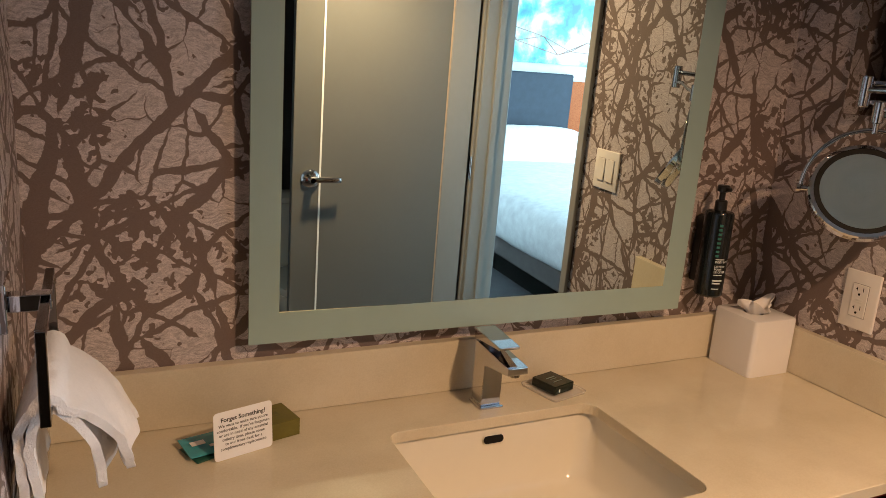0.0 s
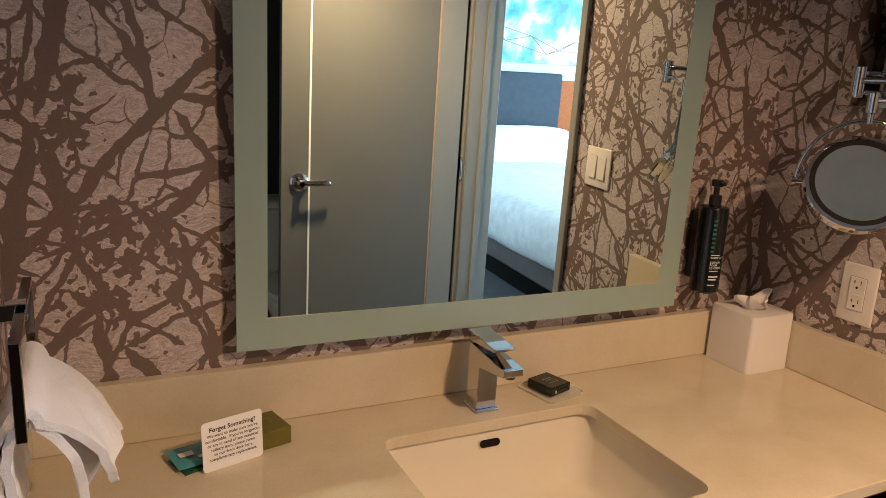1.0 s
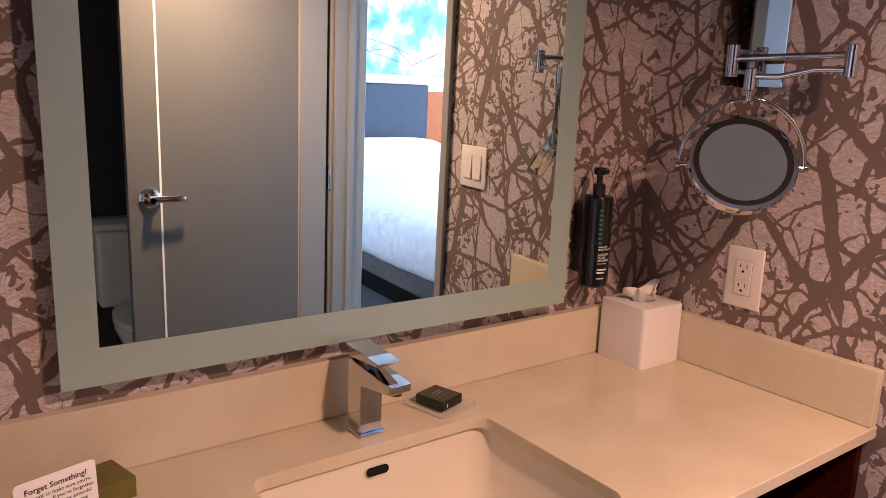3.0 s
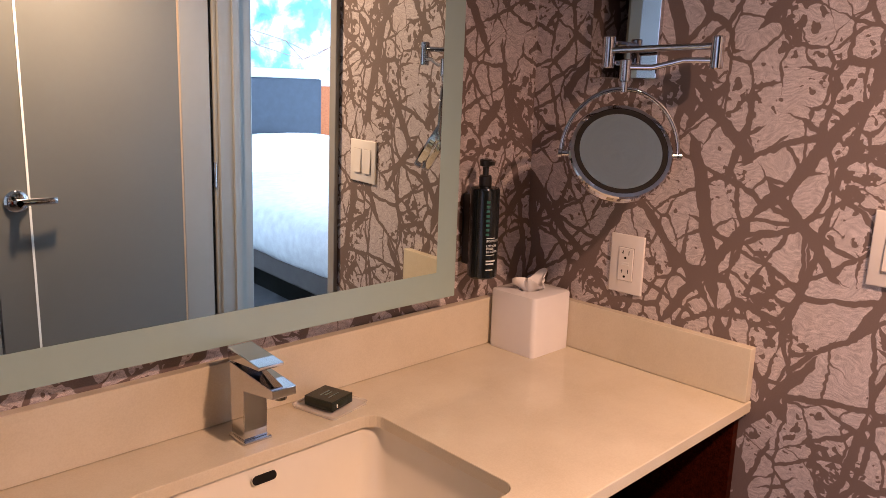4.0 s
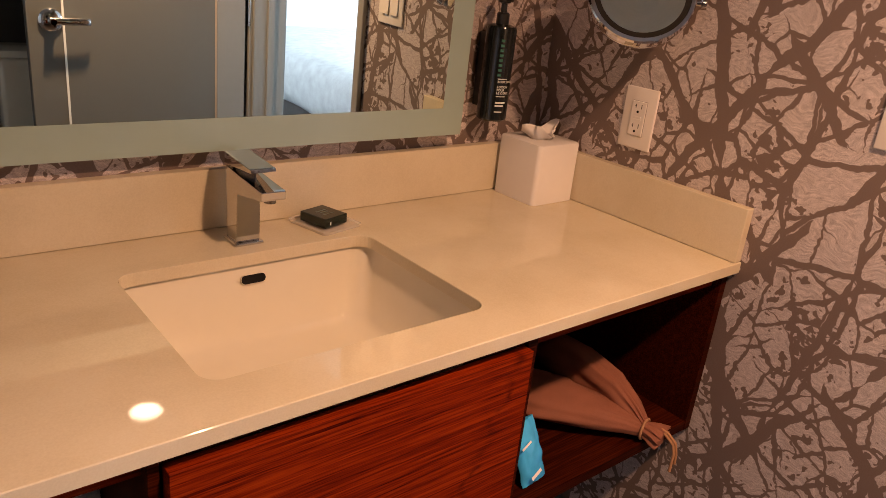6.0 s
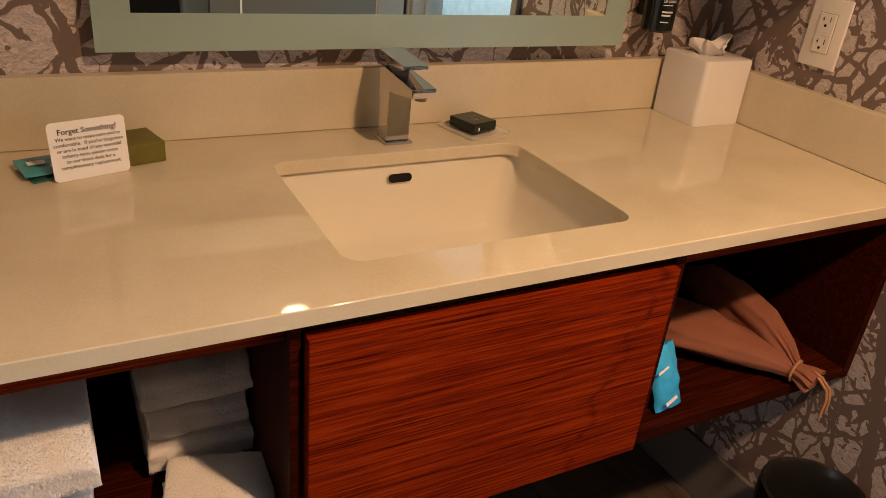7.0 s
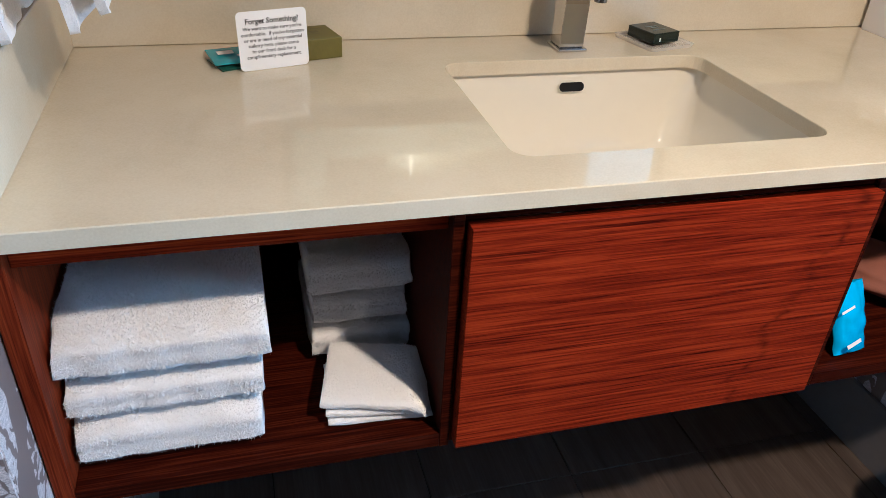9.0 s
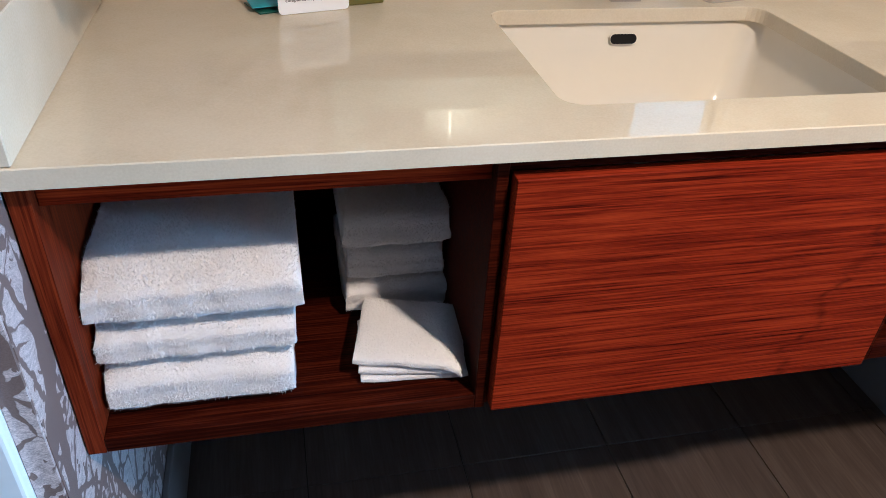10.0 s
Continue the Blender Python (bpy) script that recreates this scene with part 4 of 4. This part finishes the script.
part("light_ring", lathe([(0.0835, 0.0382), (0.083, 0.0372), (0.0735, 0.0368), (0.0735, 0.0355)], 64, hp, cap=(False, False)), M_SLOT, rim_ob, "dark inner ring", smooth=35)
part("magnifier", lathe([(0.0738, 0.0358), (0.0005, 0.0325)], 64, hp, cap=(False, True)), M_MIRROR, rim_ob, "magnifying mirror face", smooth=60)

# ---- towel ring with a hand towel ----
ring = thing("towel_ring", "dark chrome rectangular towel ring on the side wall", "towel ring")
RX, RY0, RY1, RZ0, RZ1 = -1.441, -0.445, -0.232, 1.113, 1.203
part("post", box(LW + 0.010, RX + 0.006, -0.349, -0.329, RZ1 - 0.009, RZ1 + 0.009, 0.001), M_CHROME, ring)
part("wall_flange", box(LW + 0.0003, LW + 0.010, -0.366, -0.312, RZ1 - 0.027, RZ1 + 0.027, 0.0015), M_CHROME, ring)
for nm, b in (("top_bar", (RY0, RY1, RZ1 - 0.004, RZ1 + 0.004)), ("bottom_bar", (RY0, RY1, RZ0 - 0.004, RZ0 + 0.004)), ("end_bar", (RY0 - 0.006, RY0 - 0.0002, RZ0 - 0.004, RZ1 + 0.004)), ("end_bar", (RY1 + 0.0002, RY1 + 0.006, RZ0 - 0.004, RZ1 + 0.004))):
    part(nm, box(RX - 0.005, RX + 0.005, b[0], b[1], b[2], b[3], 0.0008, 1), M_DARKCHROME, ring)


def pile_part(parent, faces, count, seed, length, mat):
    """Short terry pile: tiny blades standing on the faces (corner points and normal)."""
    rnd = random.Random(seed)
    total = sum(a for a, _, _ in faces)
    verts, tris = [], []
    for a, vs, nn in faces:
        k = a / total * count
        k = int(k) + (rnd.random() < k - int(k))
        for _ in range(k):
            u, w = rnd.random(), rnd.random()
            p = vs[0].lerp(vs[1], u).lerp(vs[3].lerp(vs[2], u), w)
            d = Vector((rnd.gauss(0, 1), rnd.gauss(0, 1), rnd.gauss(0, 1)))
            t = (d - nn * d.dot(nn)).normalized() * 0.00045
            b = len(verts)
            verts += [p - t, p + t, p + nn * length * rnd.uniform(0.4, 1.1) + d * length * 0.30]
            tris.append((b, b + 1, b + 2))
    me = bpy.data.meshes.new("nap")
    me.from_pydata(verts, [], tris)
    me.materials.append(mat)
    ob = new("nap", me)
    ob.parent = parent
    ob["kind"] = "stuff"
    ob["label"] = "short looped terry pile"
    return ob


def quads(bm, low=-2.0):
    bm.normal_update()
    return [(f.calc_area(), [v.co.copy() for v in f.verts], f.normal.copy()) for f in bm.faces if len(f.verts) == 4 and f.normal.z > low]


def hand_towel():
    """A small towel pulled over the lower bar, doubled: two sheets, their ends fanning out on both sides."""
    bm = bmesh.new()
    nu, nv = 44, 48
    # (out, drop) of the ends on the room side and on the wall side, at the end towards the room's
    # middle and at the end towards the mirror; the radius over the bar; the pleats' phase
    sheets = ((((0.070, 0.104), (0.088, 0.100)), ((-0.034, 0.130), (-0.028, 0.120)), 0.0165, 0.4),
              (((0.046, 0.122), (0.072, 0.114)), ((-0.016, 0.134), (-0.018, 0.122)), 0.0085, 1.1))
    for room, wall_, rad, ph in sheets:
        grid = []
        for j in range(nv + 1):
            s = j / nv * 2 - 1
            ends = room if s > 0 else wall_
            v = abs(s)
            row = []
            for i in range(nu + 1):
                u = i / nu                       # 0: towards the room, 1: towards the mirror
                k = u + 0.10 * math.sin(u * 2 * math.pi + ph) * v
                out_ = ends[0][0] * (1 - k) + ends[1][0] * k
                drop = ends[0][1] * (1 - k) + ends[1][1] * k
                drop += v * 0.006 * math.sin(u * 7.0 + ph)
                over = min(1.0, v / 0.16)
                a = over * math.pi / 2
                sg = 1 if s > 0 else -1
                x = RX + sg * rad * math.sin(a) * (1 if out_ * sg > rad else 0.5)
                z = RZ0 + 0.006 + rad * math.cos(a) - rad * 0.3 * over
                if v > 0.16:
                    q = (v - 0.16) / 0.84
                    lay = out_ - sg * rad * 0.6
                    x += lay * (q ** 0.85) + 0.0055 * math.sin(u * 10.5 + ph * 2 + q) * q * (0.35 if sg < 0 else 1.0)
                    x += 0.010 * math.sin(math.pi * q) * sg * (1 - 0.5 * u)
                    z -= drop * (0.55 * q + 0.45 * q ** 1.7)
                x = max(x, LW + 0.010)
                y = (RY0 + 0.014 + 0.066 * v ** 1.2) * (1 - u) + (RY1 - 0.016 + 0.004 * v) * u + 0.004 * math.sin(v * 5 + ph)
                p = Vector((x, y, z))
                p += Vector((noise.noise(p * 45), noise.noise(p * 50 + Vector((9, 0, 0))), noise.noise(p * 48 + Vector((0, 7, 0))))) * 0.0026
                row.append(bm.verts.new(p))
            grid.append(row)
        for j in range(nv):
            for i in range(nu):
                bm.faces.new((grid[j][i], grid[j][i + 1], grid[j + 1][i + 1], grid[j + 1][i]))
    bmesh.ops.recalc_face_normals(bm, faces=bm.faces[:])
    bmesh.ops.solidify(bm, geom=bm.faces[:], thickness=0.0095)
    return bm


tow = thing("hand_towel", "white terry hand towel draped through the towel ring", "towel")
bm = hand_towel()
part("cloth", bm, M_TERRY, tow, smooth=70)


# ---- folded towels in the open cubby ----


def folded(name, label, x0, x1, y0, y1, z0, z1, seed, rz=0.0, layers=2, pile=7000, sag=0.004, group="", mat=M_TERRY, slope=0.0):
    """A towel folded over: a rounded fold at the front, layers showing at the side."""
    cx, cy = (x0 + x1) / 2, (y0 + y1) / 2
    ob = thing(name, label, "towel", (cx, cy, z0), rz, group=group)
    w, d, h = (x1 - x0) / 2, (y1 - y0) / 2, z1 - z0
    bm = bmesh.new()
    nx, nc = 34, 46
    rings = []
    for i in range(nx + 1):
        u = i / nx * 2 - 1
        lp = []
        edge = 1 - 0.10 * abs(u) ** 10
        for k in range(nc):
            a = 2 * math.pi * k / nc
            c, s = math.cos(a), math.sin(a)
            e = 0.30
            yy = math.copysign(abs(c) ** e, c) * d
            zz = math.copysign(abs(s) ** 0.55, s) * h / 2 * edge
            if c < 0 and zz > 0:
                zz *= 1 - slope * max(0.0, (-yy / d - 0.55) / 0.45) ** 1.4
            q = Vector((u * w, yy, zz))
            wave = noise.noise(Vector((u * 2.2 + seed, yy * 14, seed))) * sag
            groove = 0.0
            if layers > 1 and c < -0.2:
                groove = 0.0035 * math.exp(-(zz / (h * 0.10)) ** 2)
            p = Vector((q.x + noise.noise(Vector((yy * 20, zz * 40, seed + (3 if u > 0 else 0)))) * 0.006 * abs(u) ** 3, q.y + groove + noise.noise(q * 40 + Vector((seed, 0, 0))) * 0.002 + noise.noise(Vector((u * 3, zz * 9, seed))) * 0.002, max(0.0008, zz + h / 2 + wave)))
            p += Vector((noise.noise(q * 190), noise.noise(q * 180 + Vector((5, 5, 5))), noise.noise(q * 185 + Vector((2, 8, 1))))) * 0.0008
            lp.append(p)
        rings.append(lp)
    loft(rings, bm=bm)
    bmesh.ops.recalc_face_normals(bm, faces=bm.faces[:])
    bm.normal_update()
    for v in bm.verts:
        v.co.z = max(v.co.z, 0.0004)
    fs = quads(bm, -0.4)
    part("cloth", bm, mat, ob, smooth=80)
    pile_part(ob, fs, pile * 4, int(seed * 10), 0.0036, mat)
    return ob


SH = CZ0 + 0.0222
folded("bath_towel", "thick white folded bath towel at the bottom of a stack", -1.457, -1.256, -0.495, -0.13, SH, SH + 0.064, 1.3, pile=13000, sag=0.0015, group="bath towels")
folded("bath_towel", "thick white folded bath towel in a stack", -1.460, -1.250, -0.487, -0.13, SH + 0.0635, SH + 0.116, 2.9, pile=13000, sag=0.0015, group="bath towels")
folded("bath_towel", "thick white folded bath towel on top of a stack", -1.459, -1.242, -0.490, -0.13, SH + 0.1155, SH + 0.190, 5.1, pile=16000, sag=0.002, slope=0.45, group="bath towels")
ZW = [SH, SH + 0.052, SH + 0.102, SH + 0.160]
for i in range(3):
    folded("washcloth", "small white folded washcloth in a stack in the cubby", -1.184 + 0.005 * (i % 2), -1.054 + 0.004 * ((i + 1) % 2), -0.357 + 0.004 * (i % 2), -0.16, ZW[i], ZW[i + 1] - 0.0005, 7.0 + i, pile=5000, sag=0.001, group="washcloths")


def loose_washcloth():
    """Folded in three, unevenly: each layer turned a little, a rolled fold along one side and a stitched hem."""
    ob = thing("washcloth", "small white washcloth folded loosely on the cubby floor", "towel", (-1.111, -0.432, SH), group="washcloths")
    for name, turn, w, d, z0, th, seed in (("bottom_layer", -4, 0.130, 0.112, 0.0, 0.011, 3.0), ("middle_layer", -9, 0.126, 0.114, 0.0105, 0.012, 6.0), ("folded_layer", -14, 0.130, 0.118, 0.022, 0.016, 9.0)):
        n = 40
        b = bmesh.new()
        loops = []
        for i in range(n + 1):
            u = i / n * 2 - 1
            roll = max(0.0, (u - 0.55) / 0.45)          # the fold on the cabinet's side droops and rounds
            lp = []
            for k in range(48):
                a = 2 * math.pi * k / 48
                c, q = math.cos(a), math.sin(a)
                y = math.copysign(abs(c) ** 0.28, c) * d / 2
                h = math.copysign(abs(q) ** 0.6, q) * th / 2 * (1 - 0.25 * abs(u) ** 12)
                z = z0 + th / 2 + h - (z0 * 0.55) * roll ** 2.2
                z += noise.noise(Vector((u * 2.0 + seed, y * 22, seed))) * 0.0022
                hem = 0.0012 * math.exp(-((y + d * 0.40) / 0.0022) ** 2) * (q > 0)
                x = u * w / 2 + 0.006 * noise.noise(Vector((y * 18, seed, u)))
                lp.append((x, y, max(0.0006, z - hem)))
            loops.append(lp)
        loft(loops, bm=b)
        bmesh.ops.recalc_face_normals(b, faces=b.faces[:])
        m = pose(0, 0, 0, 0, 0, turn)
        turned(b, m)
        fs = quads(b, -0.3)
        part(name, b, M_TERRY, ob, smooth=75)
        pile_part(ob, fs, 9000, int(seed), 0.0020, M_TERRY)
    return ob


loose_washcloth()

# ---- bag and pouch in the other cubby ----


def drawstring_bag():
    bag = thing("drawstring_bag", "brown cloth drawstring bag lying in the cubby", "bag", (0, 0, 0))

    def lobe(path, bm, seed):
        n, steps = 60, 7
        dense = []
        for (p, w, h), (q, w2_, h2_) in zip(path, path[1:]):
            for k in range(steps):
                t = k / steps
                dense.append((Vector(p).lerp(Vector(q), t), w + (w2_ - w) * t, h + (h2_ - h) * t))
        dense.append((Vector(path[-1][0]), path[-1][1], path[-1][2]))
        loops = []
        for k, (c, w, h) in enumerate(dense):
            f = k / (len(dense) - 1)
            pleat = 0.55 * max(0.0, (f - 0.40) / 0.60)
            lp = []
            for i in range(n):
                a = 2 * math.pi * i / n
                cr = 1 + pleat * 0.4 * math.sin(9 * a + 2 * math.sin(3 * a) + seed) + 0.22 * noise.noise(Vector((math.cos(a) * 1.7 + seed, math.sin(a) * 1.7, f * 4)))
                x = c.x + w * cr * math.cos(a)
                z = c.z + h * cr * math.sin(a)
                y = c.y + 0.30 * w * math.cos(a)
                lp.append((x, y, max(SH + 0.0008 + 0.0012 * (1 + math.sin(9 * a)), z) if y > FY else z))
            loops.append(lp)
        return loft(loops, bm=bm)

    tip = [((-0.165, -0.488, 0.558), 0.028, 0.017), ((-0.150, -0.512, 0.552), 0.018, 0.012), ((-0.141, -0.528, 0.549), 0.028, 0.014), ((-0.133, -0.543, 0.545), 0.034, 0.011)]
    bm = lobe([((-0.285, -0.24, 0.560), 0.030, 0.014), ((-0.275, -0.30, 0.566), 0.062, 0.026), ((-0.245, -0.37, 0.570), 0.072, 0.030), ((-0.205, -0.44, 0.566), 0.050, 0.026)] + tip, None, 1.0)
    lobe([((-0.150, -0.20, 0.575), 0.020, 0.015), ((-0.145, -0.27, 0.592), 0.036, 0.040), ((-0.140, -0.35, 0.596), 0.036, 0.044), ((-0.138, -0.43, 0.584), 0.030, 0.036), ((-0.143, -0.485, 0.566), 0.022, 0.022), ((-0.148, -0.512, 0.554), 0.014, 0.013)], bm, 4.0)
    part("pouch", bm, M_BAG, bag, smooth=70)
    col = [Vector((-0.150 + 0.024 * math.cos(a), -0.512 + 0.008 * math.cos(a), 0.552 + 0.017 * math.sin(a))) for a in [2 * math.pi * i / 24 for i in range(25)]]
    part("cord", tube(col, 0.0026, 8), M_CORD, bag, "tan drawstring", smooth=60)
    for dx, ln in ((0.0, 0.052), (0.008, 0.040)):
        pts = [Vector((-0.136 + dx, -0.520, 0.556)), Vector((-0.130 + dx, -0.545, 0.552)), Vector((-0.126 + dx, -0.562, 0.538)), Vector((-0.124 + dx, -0.566, 0.52)), Vector((-0.126 + dx * 1.5, -0.567, 0.535 - ln))]
        part("cord_end", tube(pts, 0.0028, 8), M_CORD, bag, smooth=60)
    return bag


drawstring_bag()
pou = thing("foil_pouch", "sky-blue plastic pouch with pale print leaning in the cubby", "pouch", (-0.418, -0.492, SH + 0.003), 8)
n = 22
fr, bk = [], []
bm = bmesh.new()
for j in range(n + 1):
    v = j / n
    for i in range(13):
        u = i / 12 * 2 - 1
        fat = (max(0.0, 1 - u * u)) ** 0.5 * (math.sin(math.pi * min(1, max(0.0, v * 0.94 + 0.03))) ** 0.5)
        wr = noise.noise(Vector((u * 2.5, v * 6, 1.0))) * 0.0035
        fr.append(bm.verts.new((u * 0.030, -0.013 * fat + wr, v * 0.105)))
        bk.append(bm.verts.new((u * 0.030, 0.012 * fat + wr + 0.0008, v * 0.105)))
for g_, flip in ((fr, False), (bk, True)):
    for j in range(n):
        for i in range(12):
            a = j * 13 + i
            q = [g_[a], g_[a + 1], g_[a + 14], g_[a + 13]]
            bm.faces.new(q[::-1] if flip else q)
for j in range(n):
    for i in (0, 12):
        a = j * 13 + i
        bm.faces.new((fr[a], fr[a + 13], bk[a + 13], bk[a]))
for i in range(12):
    for j in (0, n):
        a = j * 13 + i
        bm.faces.new((fr[a], fr[a + 1], bk[a + 1], bk[a]))
LEAN_P = pose(0, 0, 0, -24, 0, 0)
part("film", turned(bm, LEAN_P), M_POUCH, pou, smooth=60)
bars("print", [(-0.018, 0.016, 0.028, 0.006), (-0.014, 0.070, 0.026, 0.004)], LEAN_P @ pose(0, -0.0165, 0, 90, 0, 0) @ pose(0, 0, 0, 0, 0, 14), M_WHITEPRINT, pou)

# ---- waste bin ----
bn = thing("waste_bin", "round black waste bin with a black liner", "waste bin", (-0.103, -0.600, 0))
part("shell", lathe([(0.076, 0.0005), (0.079, 0.004), (0.089, 0.322), (0.091, 0.326), (0.087, 0.326), (0.075, 0.012), (0.001, 0.012)], 48, cap=(True, True)), M_BIN, bn, smooth=40)
lin = []
for k, (r, z) in enumerate(((0.0940, 0.275), (0.0950, 0.305), (0.0940, 0.3295), (0.0895, 0.3325), (0.0850, 0.328), (0.082, 0.28), (0.078, 0.20), (0.073, 0.12))):
    lin.append([(r * (1 + 0.018 * noise.noise(Vector((math.cos(2 * math.pi * i / 72) * 3, math.sin(2 * math.pi * i / 72) * 3, k * 0.6)))) * math.cos(2 * math.pi * i / 72), r * (1 + 0.018 * noise.noise(Vector((math.cos(2 * math.pi * i / 72) * 3, math.sin(2 * math.pi * i / 72) * 3, k * 0.6)))) * math.sin(2 * math.pi * i / 72), z + 0.012 * (k == 0) * noise.noise(Vector((i * 0.5, 0, 0)))) for i in range(72)])
part("liner", loft(lin, cap=(False, False)), M_LINER, bn, "crinkled black bin liner", smooth=50)

# ---- floor tiles ----
TW, TL, J = 0.3015, 0.602, 0.0022
tile_me = None
i0 = -1.255
for i in range(-4, 5):
    for j in range(-5, 1):
        x0, y0 = i0 + i * TW, -0.2 + j * TL
        x1, y1 = min(x0 + TW, 0.05), min(y0 + TL, 0.0)
        x0c, y0c = max(x0, -2.6), max(y0, BACK)
        if x1 - x0c < 0.02 or y1 - y0c < 0.02:
            continue
        full = abs(x1 - x0c - TW) < 1e-6 and abs(y1 - y0c - TL) < 1e-6
        if full and tile_me:
            ob = new("tile", tile_me)
            ob.parent = floor
        else:
            ob = part("tile", box(J / 2, x1 - x0c - J / 2, J / 2, y1 - y0c - J / 2, -0.0039, 0.0, 0.0007, 1), M_FLOOR, floor)
            if full:
                tile_me = ob.data
        ob.location = (x0c, y0c, 0)
